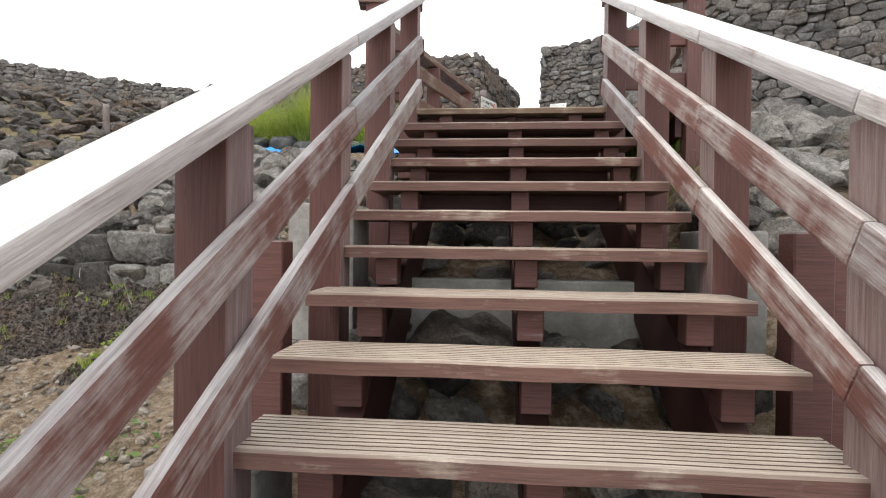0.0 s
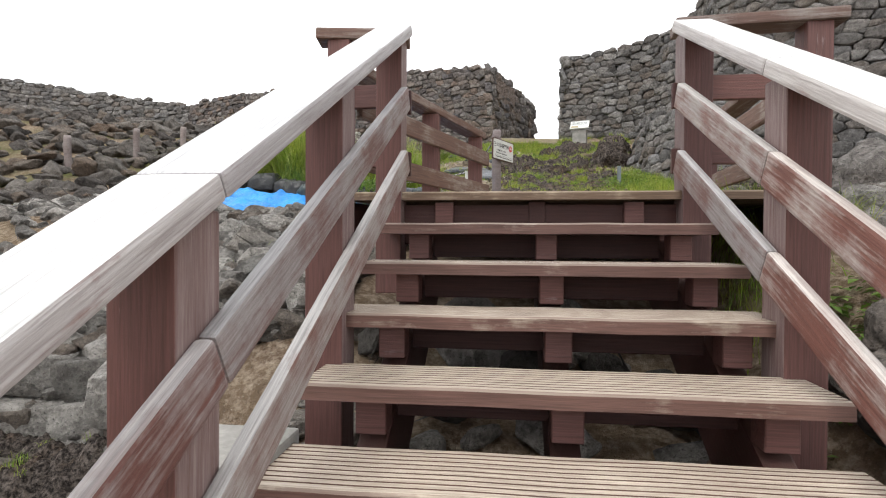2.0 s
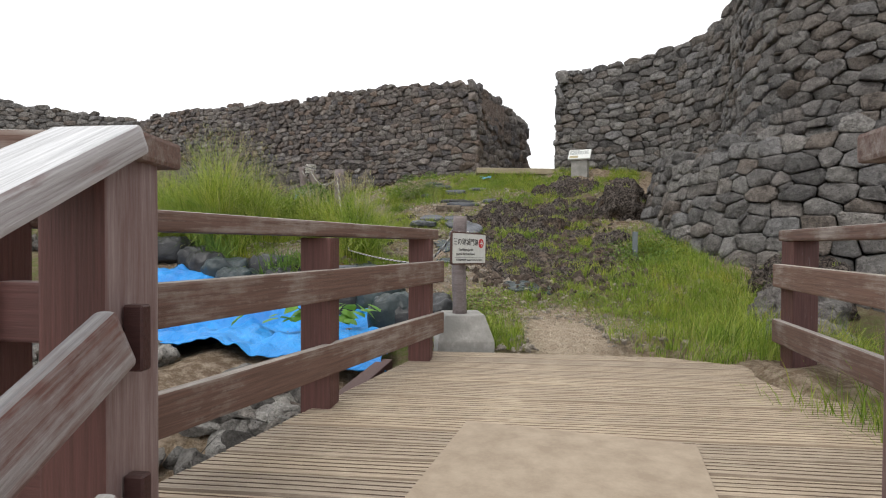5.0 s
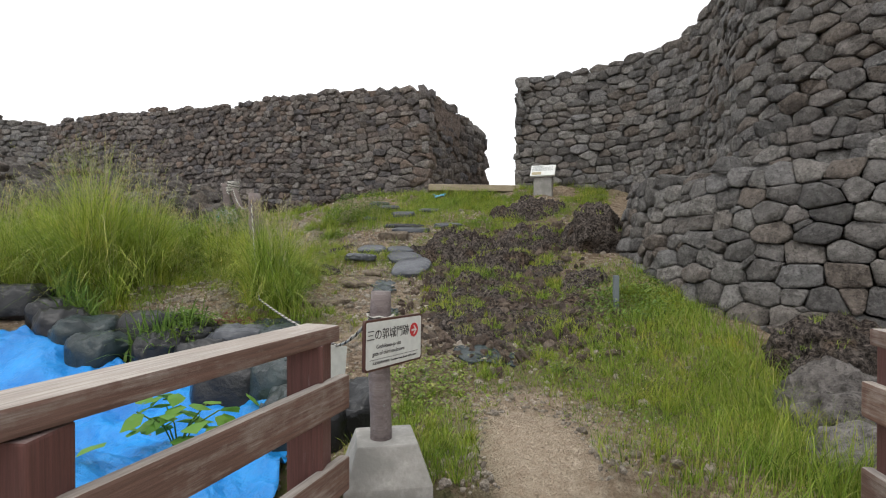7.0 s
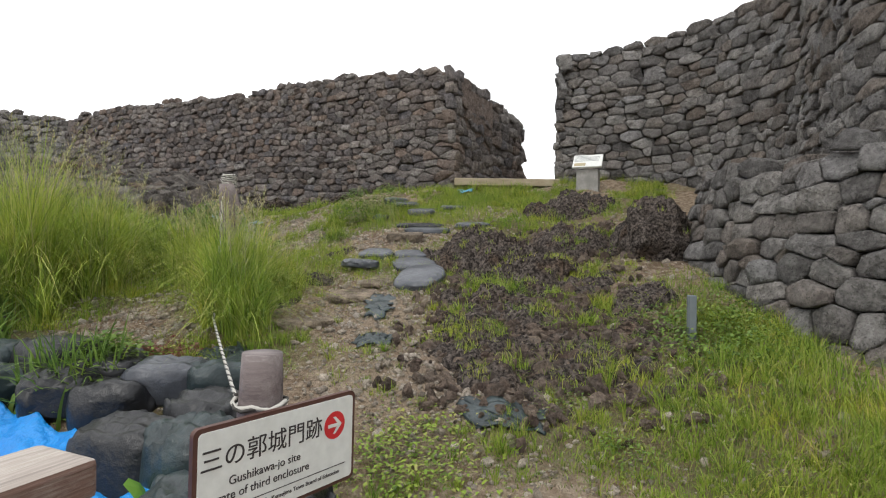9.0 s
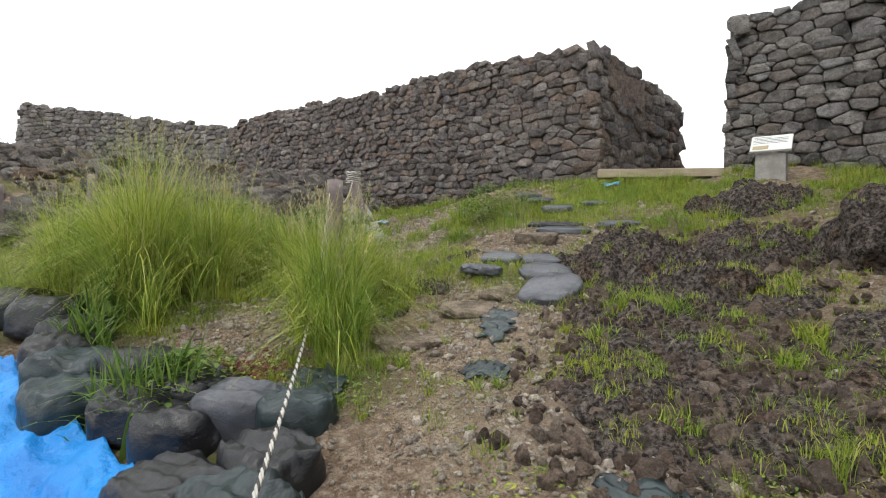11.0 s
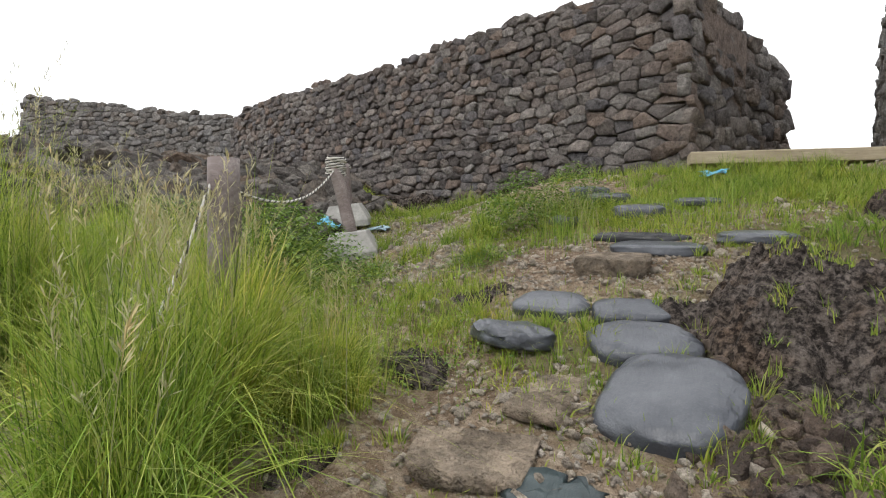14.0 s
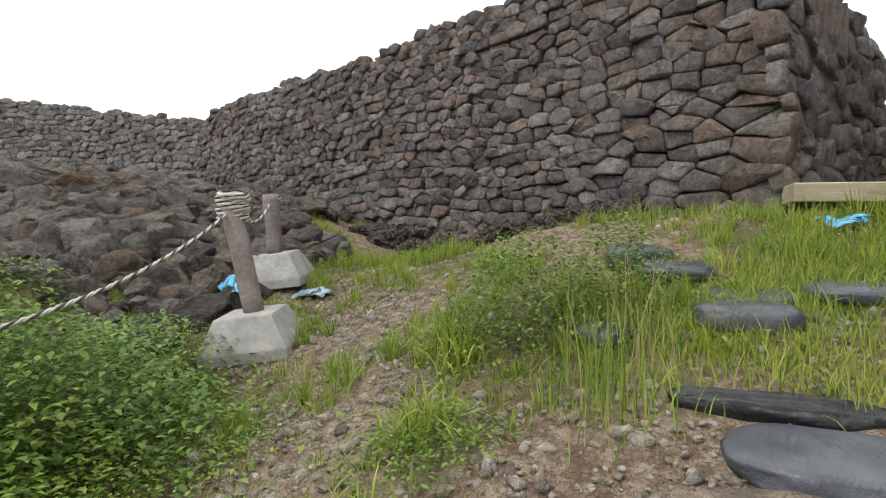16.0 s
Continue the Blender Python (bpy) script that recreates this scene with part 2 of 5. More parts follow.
t_ = Mat("blue_tarpaulin", 0.42, 0.4)
t_.color(t_.mix(t_.fade(t_.noise(3, 4, 0.6, world=True), 0.35, 0.7), (0.006, 0.16, 0.48), (0.012, 0.27, 0.68)))
t_.bump(t_.noise(9, 6, 0.6, world=True), 0.8, 0.05)
M_TARP = t_.m


def bag_mat(name, a, b, creased=0.45, rough=0.38):
    m = Mat(name, rough, 0.42)
    m.color(m.mix(m.fade(m.noise(6, 5, 0.6, world=True), 0.4, 0.68), a, b))
    m.bump(m.noise(11, 6, 0.65, (1.0, 0.3, 1.0), world=True), creased, 0.03 + 0.03 * (creased > 0.5))
    m.bump(m.noise(240, 2, 0.5, world=True), 0.15, 0.002)
    return m.m


M_BAG = bag_mat("black_woven_plastic", (0.006, 0.0065, 0.008), (0.017, 0.017, 0.019), 0.5, 0.33)
M_BAGG = bag_mat("faded_sandbag_plastic", (0.042, 0.046, 0.056), (0.078, 0.083, 0.095), 0.5, 0.34)
M_BAGT = bag_mat("dark_teal_plastic", (0.012, 0.020, 0.022), (0.028, 0.044, 0.046), 0.5, 0.36)


def plain(name, colour, rough=0.6, spec=0.4):
    m = Mat(name, rough, spec)
    m.color(m.mix(m.fade(m.noise(30, 4, 0.6, world=True), 0.35, 0.7), colour, tuple(c * 0.86 for c in colour)))
    return m.m


M_WHITE = plain("sign_white", (0.62, 0.63, 0.60), 0.5)
M_BORDER = plain("sign_brown", (0.075, 0.032, 0.024), 0.5)
M_INK = plain("sign_ink", (0.035, 0.03, 0.03), 0.6)
M_RED = plain("sign_red", (0.52, 0.025, 0.03), 0.5)
M_ROPE = plain("rope_fibre", (0.46, 0.44, 0.40), 0.9)
M_ROPED = plain("rope_dark_strand", (0.06, 0.055, 0.05), 0.9)
M_STEEL = plain("grey_bolt_steel", (0.2, 0.19, 0.18), 0.5)
M_PLAST = plain("grey_stake_plastic", (0.13, 0.15, 0.16), 0.7)
M_TAN = plain("panel_tan", (0.33, 0.28, 0.16), 0.5)
M_BLUEGREY = plain("grey_blue_plastic", (0.26, 0.36, 0.42), 0.5)
M_BLUEBAG = plain("pale_blue_plastic", (0.12, 0.42, 0.62), 0.4)


# ---- mesh helpers ----
rng = np.random.default_rng(7)


def fast_mesh(name, verts, tris, mat, smoothed=True):
    verts, tris = np.asarray(verts, np.float32), np.asarray(tris, np.int32)
    me = bpy.data.meshes.new(name)
    me.vertices.add(len(verts))
    me.vertices.foreach_set("co", verts.ravel())
    me.loops.add(tris.size)
    me.loops.foreach_set("vertex_index", tris.ravel())
    me.polygons.add(len(tris))
    me.polygons.foreach_set("loop_start", np.arange(0, tris.size, 3, dtype=np.int32))
    me.polygons.foreach_set("use_smooth", np.full(len(tris), smoothed))
    me.materials.append(mat)
    me.update(calc_edges=True)
    me.validate()
    return me


def part(name, bm, material, parent, label="", m=None, smoothed=False):
    me = bpy.data.meshes.new(name)
    bmesh.ops.recalc_face_normals(bm, faces=bm.faces)
    bm.to_mesh(me)
    bm.free()
    me.materials.append(material)
    if smoothed:
        for p in me.polygons:
            p.use_smooth = True
    ob = new(name, me)
    ob.parent = parent
    if m is not None:
        ob.matrix_basis = m
    return tagged(ob, label)


def thing(name, m, label, category, group="", kind=""):
    ob = new(name)
    ob.matrix_basis = m
    return tagged(ob, label, category, group, kind)


def block(size, bevel=0.006, segments=1):
    bm = bmesh.new()
    bmesh.ops.create_cube(bm, size=1.0)
    bmesh.ops.scale(bm, vec=size, verts=bm.verts)
    if bevel:
        bmesh.ops.bevel(bm, geom=bm.edges[:], offset=bevel, segments=segments, profile=0.6, affect="EDGES")
    return bm


def beam(name, p0, p1, w, h, material, parent, label="", bevel=0.007, up=(0, 0, 1)):
    """A timber from p0 to p1, w wide and h high, its grain along the local x."""
    p0, p1 = Vector(p0), Vector(p1)
    x = (p1 - p0).normalized()
    y = Vector(up).cross(x).normalized()
    z = x.cross(y)
    m = Matrix((x, y, z)).transposed().to_4x4()
    m.translation = (p0 + p1) / 2
    return part(name, block(((p1 - p0).length, w, h), bevel, 2), material, parent, label, m)


def upright(name, x, y, z0, z1, w, d, material, parent, label=""):
    return beam(name, (x, y, z0), (x, y, z1), w, d, material, parent, label, up=(1, 0, 0))


def tube(points, radius, sides=8, close=True):
    bm = bmesh.new()
    rings = []
    pts = [Vector(p) for p in points]
    for i, p in enumerate(pts):
        d = (pts[min(i + 1, len(pts) - 1)] - pts[max(i - 1, 0)]).normalized()
        a = d.orthogonal().normalized() if i == 0 else (a - d * a.dot(d)).normalized()
        b = d.cross(a)
        rr = radius(i / (len(pts) - 1)) if callable(radius) else radius
        rings.append([bm.verts.new(p + rr * (math.cos(q) * a + math.sin(q) * b)) for q in (2 * math.pi * j / sides for j in range(sides))])
    for r0, r1 in zip(rings, rings[1:]):
        for j in range(sides):
            bm.faces.new((r0[j], r0[(j + 1) % sides], r1[(j + 1) % sides], r1[j]))
    if close:
        bm.faces.new(rings[0][::-1]), bm.faces.new(rings[-1])
    return bm


def stone_shape(seed, cuts, boxy=8.0, rough=0.075, jag=0.27):
    """A rounded, dented building stone of half-size one, as points and triangles."""
    bm = bmesh.new()
    bmesh.ops.create_cube(bm, size=2.0)
    bmesh.ops.subdivide_edges(bm, edges=bm.edges[:], cuts=cuts, use_grid_fill=True)
    bmesh.ops.triangulate(bm, faces=bm.faces[:])
    r = random.Random(seed)
    sh = [r.uniform(-0.16, 0.16) for _ in range(5)]
    v = []
    cor = {(i, j, k): Vector((r.uniform(-jag, jag), 0.6 * r.uniform(-jag, jag), r.uniform(-jag, jag))) for i in (0, 1) for j in (0, 1) for k in (0, 1)}
    for q in bm.verts:
        p = Vector([math.copysign(min(1.0, abs(c) * 1.55), c) if abs(c) < 0.99 else c for c in q.co])
        e = Vector()
        for (i, j, k), c in cor.items():
            e += c * ((1 + p.x) / 2 if i else (1 - p.x) / 2) * ((1 + p.y) / 2 if j else (1 - p.y) / 2) * ((1 + p.z) / 2 if k else (1 - p.z) / 2)
        p = p / ((abs(p.x) ** boxy + abs(p.y) ** boxy + abs(p.z) ** boxy) ** (1 / boxy))
        n = noise.noise_vector(p * 1.1 + Vector((seed * 3.7, 0, 0)))
        n2 = noise.noise_vector(p * 2.6 + Vector((0, seed * 5.1, 0)))
        p = p + e + n * rough * 1.2 + n2 * rough * 1.5
        p = Vector((p.x * (1 + sh[0] * p.z), p.y, p.z * (1 + sh[1] * p.x) + sh[2] * p.x * 0.6))
        v.append(p[:])
    bm.verts.index_update()
    f = [[q.index for q in face.verts] for face in bm.faces]
    bm.free()
    return np.array(v, np.float32), np.array(f, np.int32)


def rock_shape(seed, sub, freq=1.3, rough=0.35, crag=0.0):
    bm = bmesh.new()
    bmesh.ops.create_icosphere(bm, subdivisions=sub, radius=1.0)
    off = Vector((seed * 7.3, seed * 2.1, 0))
    v = []
    for q in bm.verts:
        p = q.co.copy()
        d = noise.fractal(p * freq + off, 0.9, 2.1, 5) * rough
        if crag:
            d += crag * (1.1 * noise.fractal(p * freq * 2.5 + off, 0.55, 2.2, 6) - 0.8 * abs(noise.noise(p * freq * 5 + off)))
        cell = noise.cell_vector(p * 1.4 + off)
        p = p * (1.0 + d) + (Vector(cell) - Vector((0.5, 0.5, 0.5))) * 0.08
        v.append(p[:])
    f = [[q.index for q in face.verts] for face in bm.faces]
    bm.free()
    return np.array(v, np.float32), np.array(f, np.int32)


def angular_shape(seed):
    """A broken block: the hull of random points, its faces dented."""
    r = random.Random(900 + seed)
    bm = bmesh.new()
    for _ in range(15):
        p = Vector((r.gauss(0, 1), r.gauss(0, 1), r.gauss(0, 1))).normalized() * r.uniform(0.8, 1.1)
        bm.verts.new(p)
    hull = bmesh.ops.convex_hull(bm, input=bm.verts[:])
    bmesh.ops.delete(bm, geom=[g_e for g_e in hull["geom_interior"] if isinstance(g_e, bmesh.types.BMVert)], context="VERTS")
    bmesh.ops.bevel(bm, geom=bm.edges[:], offset=0.07, segments=1, affect="EDGES")
    bmesh.ops.subdivide_edges(bm, edges=[e for e in bm.edges if e.calc_length() > 0.35], cuts=2, use_grid_fill=True)
    bmesh.ops.triangulate(bm, faces=bm.faces[:])
    v = []
    for q in bm.verts:
        p = q.co
        v.append((p + noise.noise_vector(p * 2.1 + Vector((seed, 0, 0))) * 0.09 + noise.noise_vector(p * 5 + Vector((0, seed, 0))) * 0.04)[:])
    bm.verts.index_update()
    f = [[q.index for q in face.verts] for face in bm.faces]
    bm.free()
    return np.array(v, np.float32), np.array(f, np.int32)


def joined(pieces):
    """Points and triangles of many shapes, each with its matrix, in one mesh."""
    vs, fs, n = [], [], 0
    for (v, f), m in pieces:
        m = np.array(m, np.float32)
        vs.append(v @ m[:3, :3].T + m[:3, 3])
        fs.append(f + n)
        n += len(v)
    return np.concatenate(vs), np.concatenate(fs)


STONES = [stone_shape(i, 3) for i in range(26)]
FARSTONES = [stone_shape(40 + i, 2) for i in range(14)]
ROCKS = [angular_shape(i) for i in range(18)]
PEBBLES = [rock_shape(60 + i, 1, 1.2, 0.5) for i in range(6)]

# ---- the lie of the land ----
def smooth(x, a, b):
    t = np.clip((x - a) / (b - a), 0.0, 1.0)
    return t * t * (3 - 2 * t)


def land(x, y):
    """Height of the ground in metres, before the fine relief."""
    x, y = np.asarray(x, float), np.asarray(y, float)
    mid = np.interp(y, [-4, 1, 2.5, 3.6, 4.9, 6.0, 7.2, 8.2, 9.2, 10.2, 11, 12, 13, 14.3, 16, 19, 26, 70],
                    [-0.1, 0.05, 0.42, 0.95, 1.6, 2.05, 2.40, 2.50, 2.77, 3.04, 3.25, 3.58, 3.92, 4.33, 4.38, 4.3, 2.0, -8.0])
    ys = y + 0.7 * smooth(x, -2.2, -0.7)
    left = np.interp(ys, [-4, 2, 4.2, 5.1, 5.35, 6.4, 7.2, 8.2], [-0.1, 0.1, 0.55, 0.95, 1.42, 2.0, 2.38, 2.5])
    side = (1 - smooth(x, -0.9, -0.3)) * (1 - smooth(y, 7.4, 8.2))
    z = mid * (1 - side) + np.minimum(left, 2.5) * side
    yr = y + 0.9
    right = np.interp(yr, [-4, 2, 4.0, 5.0, 6.2, 7.4, 8.4], [-0.1, 0.2, 0.8, 1.75, 2.35, 2.5, 2.6])
    rs = smooth(x, 1.75, 2.3) * (1 - smooth(y, 6.4, 7.6))
    z = z * (1 - rs) + right * rs
    far = smooth(y, 8.0, 12.0) * (1 - smooth(y, 21, 30))
    z = z - 0.36 * np.exp(-((x + 1.9) / 1.1) ** 2) * smooth(y, 11.2, 12.6)
    z = z + 0.115 * np.maximum(0, -x - 2.6) * far * (1 - smooth(-x, 18, 40))
    z = z + 0.17 * smooth(x, 1.5, 3.0) * smooth(y, 7.5, 9.0)
    z = z - 0.26 * np.exp(-(((x + 1.2) / 0.9) ** 2 + ((y - 8.2) / 0.7) ** 2))
    out = smooth(np.abs(x), 22, 90)
    return z * (1 - out) - 6.0 * out


# ---- ground: one sheet from the hill to the horizon ----
def relief(x, y):
    p = Vector((x, y, 0.0))
    d = 0.05 * noise.fractal(p * 1.1, 1.0, 2.0, 3) + 0.03 * noise.fractal(p * 4.5, 0.9, 2.1, 3)
    return d


def axis(fine, step, far):
    a, b = fine
    inner = list(np.arange(a, b + 1e-6, step))
    out, d, x = [], step, b
    while x < far:
        d *= 1.28
        x += d
        out.append(x)
    low, d, x = [], step, a
    while x > -far:
        d *= 1.28
        x -= d
        low.append(x)
    return np.array(low[::-1] + inner + out)


gx, gy = axis((-5.0, 5.2), 0.075, 1500), axis((0.0, 16.0), 0.075, 1500)
GX, GY = np.meshgrid(gx, gy)
GZ = land(GX, GY)
FINE = np.array([relief(x, y) for x, y in zip(GX.ravel(), GY.ravel())]).reshape(GX.shape)
near_deck = smooth(GX, -0.3, 0.3) * (1 - smooth(GX, 1.9, 2.3)) * smooth(GY, 4.2, 5.0) * (1 - smooth(GY, 7.2, 7.7))
GZ = GZ + FINE * (1 - 0.8 * near_deck) - 0.16 * near_deck
nx, ny = len(gx), len(gy)
idx = np.arange(nx * ny).reshape(ny, nx)
quads = np.stack([idx[:-1, :-1], idx[:-1, 1:], idx[1:, 1:], idx[1:, :-1]], -1).reshape(-1, 4)
tris = np.concatenate([quads[:, [0, 1, 2]], quads[:, [0, 2, 3]]])
me = fast_mesh("ground", np.stack([GX, GY, GZ], -1).reshape(-1, 3), tris, M_EARTH)


def blob(x, y, cx, cy, rx, ry):
    return np.exp(-(((x - cx) / rx) ** 2 + ((y - cy) / ry) ** 2))


def patchy(x, y):
    """0 to 1: where the turf grows, in patches."""
    s = np.sin(x * 2.1 + 1.3 * np.sin(y * 1.7)) * np.sin(y * 1.9 + 0.8 * np.sin(x * 2.6 + 1.0))
    s = s + 0.5 * np.sin(x * 5.3 + y * 2.2) * np.sin(y * 4.7 - x * 1.1)
    return s


def bare(x, y):
    """0 to 1: where feet keep the ground bare, and where rock comes through."""
    b = blob(x, y, 1.42, 7.75, 0.42, 0.75)
    b = np.maximum(b, 0.95 * blob(x, y, 0.50, 10.25, 0.5, 0.8))
    b = np.maximum(b, 0.9 * blob(x, y, 0.95, 9.2, 0.75, 0.42))
    b = np.maximum(b, blob(x, y, -0.82, 12.2, 0.36, 0.8))
    b = np.maximum(b, blob(x, y, -1.15, 13.1, 0.5, 0.7))
    b = np.maximum(b, 0.9 * blob(x, y, -1.75, 13.7, 0.8, 0.45))
    b = np.maximum(b, 0.95 * blob(x, y, -1.2, 9.85, 0.5, 0.55))
    b = np.maximum(b, 0.9 * blob(x, y, 0.05, 11.75, 0.35, 0.4))
    b = np.maximum(b, 0.9 * blob(x, y, 0.55, 12.0, 0.6, 0.45))
    b = np.maximum(b, 0.8 * blob(x, y, 0.9, 12.95, 0.6, 0.25))
    return b


def rocky(x, y):
    """0 to 1: where broken rock and dry moss cover the slope."""
    return np.clip(1.15 * np.maximum(np.maximum(blob(x, y, 1.55, 9.55, 0.75, 0.65), blob(x, y, 1.45, 10.7, 0.7, 0.9)), 0.7 * blob(x, y, 2.1, 11.9, 0.6, 0.8)), 0, 1)


def sandy(x, y):
    return np.clip(1.2 * blob(x, y, 1.42, 7.7, 0.36, 0.7) + 0.55 * blob(x, y, 0.85, 9.2, 0.5, 0.3) + 0.45 * blob(x, y, 0.5, 10.1, 0.4, 0.5) + 0.25 * blob(x, y, -0.7, 12.4, 0.3, 1.2), 0, 1)


cover = me.color_attributes.new("cover", "FLOAT_COLOR", "POINT")
turf = np.clip((patchy(GX, GY) + 0.3) * 1.4, 0, 1) * (1 - bare(GX, GY)) * (1 - 0.8 * rocky(GX, GY)) * smooth(GY, 6.8, 7.6)
rgba = np.stack([sandy(GX, GY), turf, np.clip(2.2 * blob(GX, GY, -0.80, 9.48, 0.26, 0.18) + 0.8 * blob(GX, GY, 1.74, 9.17, 0.22, 0.14), 0, 1), 1 - rocky(GX, GY)], -1)
cover.data.foreach_set("color", rgba.astype(np.float32).ravel())
tagged(new("ground", me), "bare stony hillside earth with turf and gravel", "ground", kind="structure")


def on_land(x, y):
    return float(land(x, y)) + relief(x, y)


# ---- staircase ----
STAIR = pose(0.814, 4.815, 2.45, 0, 0, -3)
RUN, RISE, HALF = 0.32, 0.178, 0.785


def grooved(length, depth, thick, skew0=0.0, skew1=0.0, ridge=0.029, cut=0.008, deep=0.007, wob=0):
    """A board along x with grooves along its top; its ends may be cut askew."""
    prof = [(0.0, -thick), (0.0, -0.008), (0.006, 0.0)]
    v = 0.03
    while v < depth - 0.02:
        prof += [(v, 0.0), (v + 0.0015, -deep), (v + cut - 0.0015, -deep), (v + cut, 0.0)]
        v += ridge
    prof += [(depth - 0.006, 0.0), (depth, -0.008), (depth, -thick)]
    bm = bmesh.new()
    cols = []
    n = 7
    for i in range(n):
        f = i / (n - 1)
        row = []
        for a, z in prof:
            x0, x1 = -length / 2 + skew0 * a, length / 2 + skew1 * a
            j = 0.004 * math.sin(3.1 * i + wob * 1.7) if 0 < i < n - 1 else 0.0
            row.append(bm.verts.new((x0 + f * (x1 - x0), a + (j if a < 0.01 else 0), z + j * 0.4)))
        cols.append(row)
    k = len(prof)
    for c0, c1 in zip(cols, cols[1:]):
        for j in range(k):
            bm.faces.new((c0[j], c1[j], c1[(j + 1) % k], c0[(j + 1) % k]))
    bm.faces.new(cols[0])
    bm.faces.new(cols[-1][::-1])
    return bm


stair = thing("wooden_staircase", STAIR, "steep outdoor staircase of red-brown stained grooved timber", "staircase")
for k in range(1, 14):
    tread = part("tread", grooved(2 * HALF + 0.011 * k, 0.295, 0.052, wob=k), M_TREAD, stair, "", pose(random.uniform(-0.004, 0.004), -RUN * k, -RISE * k, 0, 0, random.uniform(-0.15, 0.15)))
    for u in (-0.62, 0.0, 0.62):
        w = 0.1
        part("riser_block", block((w, 0.10, RISE - 0.056), 0.004), M_POST, stair, "", pose(u + 0.03, -RUN * k + 0.115, -RISE * k - 0.054 - (RISE - 0.056) / 2))
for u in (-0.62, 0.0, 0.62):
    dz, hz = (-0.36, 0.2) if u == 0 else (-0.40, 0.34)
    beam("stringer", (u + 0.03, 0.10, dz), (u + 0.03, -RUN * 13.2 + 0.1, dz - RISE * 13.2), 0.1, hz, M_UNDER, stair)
# boards close the upper gaps; their dark colour also holds the gaps' shade
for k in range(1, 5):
    part("riser_board", block((1.15, 0.025, RISE - 0.06), 0.003), M_UNDER, stair, "riser board behind the treads, colour darkened for under-stair shade", pose(0.03, -RUN * k + 0.27, -RISE * k - 0.054 - (RISE - 0.06) / 2))
part("riser_board", block((1.5, 0.03, 0.22), 0.004), M_UNDER, stair, "board under the landing, colour darkened for the shade there", pose(0, 0.09, -0.175))
for u in (-0.5, 0.5):
    part("riser_block", block((0.1, 0.04, 0.12), 0.004), M_POST, stair, "", pose(u, 0.045, -0.115))

SLOPE = RISE / RUN
RS = 0.5475
for side, tag in ((-1, "left"), (1, "right")):
    rail = thing("stair_handrail", STAIR, "red-brown timber stair handrail, bleached silver cap, three rails", "handrail", "stair handrails")
    def out(v, d=0.0):
        return side * (HALF + 0.012 + d - 0.022 * v - (0.002 if side > 0 else 0.0))

    lo, rs = (0.05, RS - 0.012) if side > 0 else (0.018, RS - 0.002)

    for v in (0.045, -0.93, -1.89, -2.85, -3.81):
        z = 0.845 - lo + rs * v
        upright("post", out(v), v, z - 1.75 + (0.35 if v > 0 else 0), z, 0.16, 0.14, M_STAIRPOST, rail)
    cuts = (0.02, -0.95, -1.91, -2.87, -3.85) if side > 0 else (0.02, -1.88, -3.85)
    for a, b in zip(cuts, cuts[1:]):
        beam("cap", (out(a, -0.025), a - 0.001, 0.885 - lo + rs * a), (out(b, -0.025), b + 0.001, 0.885 - lo + rs * b), 0.19, 0.06, M_CAP, rail, "bleached silver-grey sloping cap", 0.012)
        for h, kk in ((0.525, "upper"), (0.19, "lower")):
            a2 = a - 0.05 if a == 0.02 else a
            beam("rail", (out(a2, -0.095), a2 - 0.001, h - lo * 0.6 + rs * a2), (out(b, -0.095), b + 0.001, h - lo * 0.6 + rs * b), 0.042, 0.125, M_RAILTOP if a > -0.5 else M_RAIL, rail, "", 0.012)
    for h in (0.525, 0.19):
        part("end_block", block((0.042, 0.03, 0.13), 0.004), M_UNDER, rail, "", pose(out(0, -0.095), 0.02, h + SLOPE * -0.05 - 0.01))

# short side posts and concrete feet beside the flight
for u, v, z1 in ((-0.98, -2.2, -1.05), (1.0, -2.2, -1.0), (1.16, -2.05, -1.05)):
    p = (STAIR @ Vector((u, v, z1)))
    z0 = float(land(p.x, p.y)) - 0.1
    tp = thing("short_post", pose(p.x, p.y, z0, 0, 0, -3), "short red-brown stained timber post beside the stairs", "post", "short posts")
    part("shaft", block((0.14, 0.11, p.z - z0), 0.006), M_POST, tp, "", pose(0, 0, (p.z - z0) / 2))
for u, v, w, d, top in ((-0.98, -1.42, 0.34, 0.34, -0.86), (0.0, -1.35, 1.3, 0.14, -1.24), (1.02, -1.42, 0.3, 0.32, -0.98), (-0.95, -2.62, 0.34, 0.3, -1.72), (0.0, -2.5, 1.25, 0.14, -1.93), (0.98, -2.62, 0.4, 0.3, -1.72)):
    p = STAIR @ Vector((u, v, top))
    z0 = min(float(land(p.x, p.y)) - 0.15, p.z - 0.3)
    ob = part("concrete_footing", block((w, d, p.z - z0), 0.012, 2), M_CONC, None, "grey cast concrete footing under the stairs", pose(p.x, p.y, (p.z + z0) / 2, 0, 0, -3))
    tagged(ob, "", "footing", "concrete footings")

# ---- landing ----
deck = thing("landing_deck", STAIR, "sandy worn timber landing of grooved boards", "deck")


def edge_l(v):
    return -1.05 + 0.262 * v


def edge_r(v):
    return 1.30 + 0.145 * v


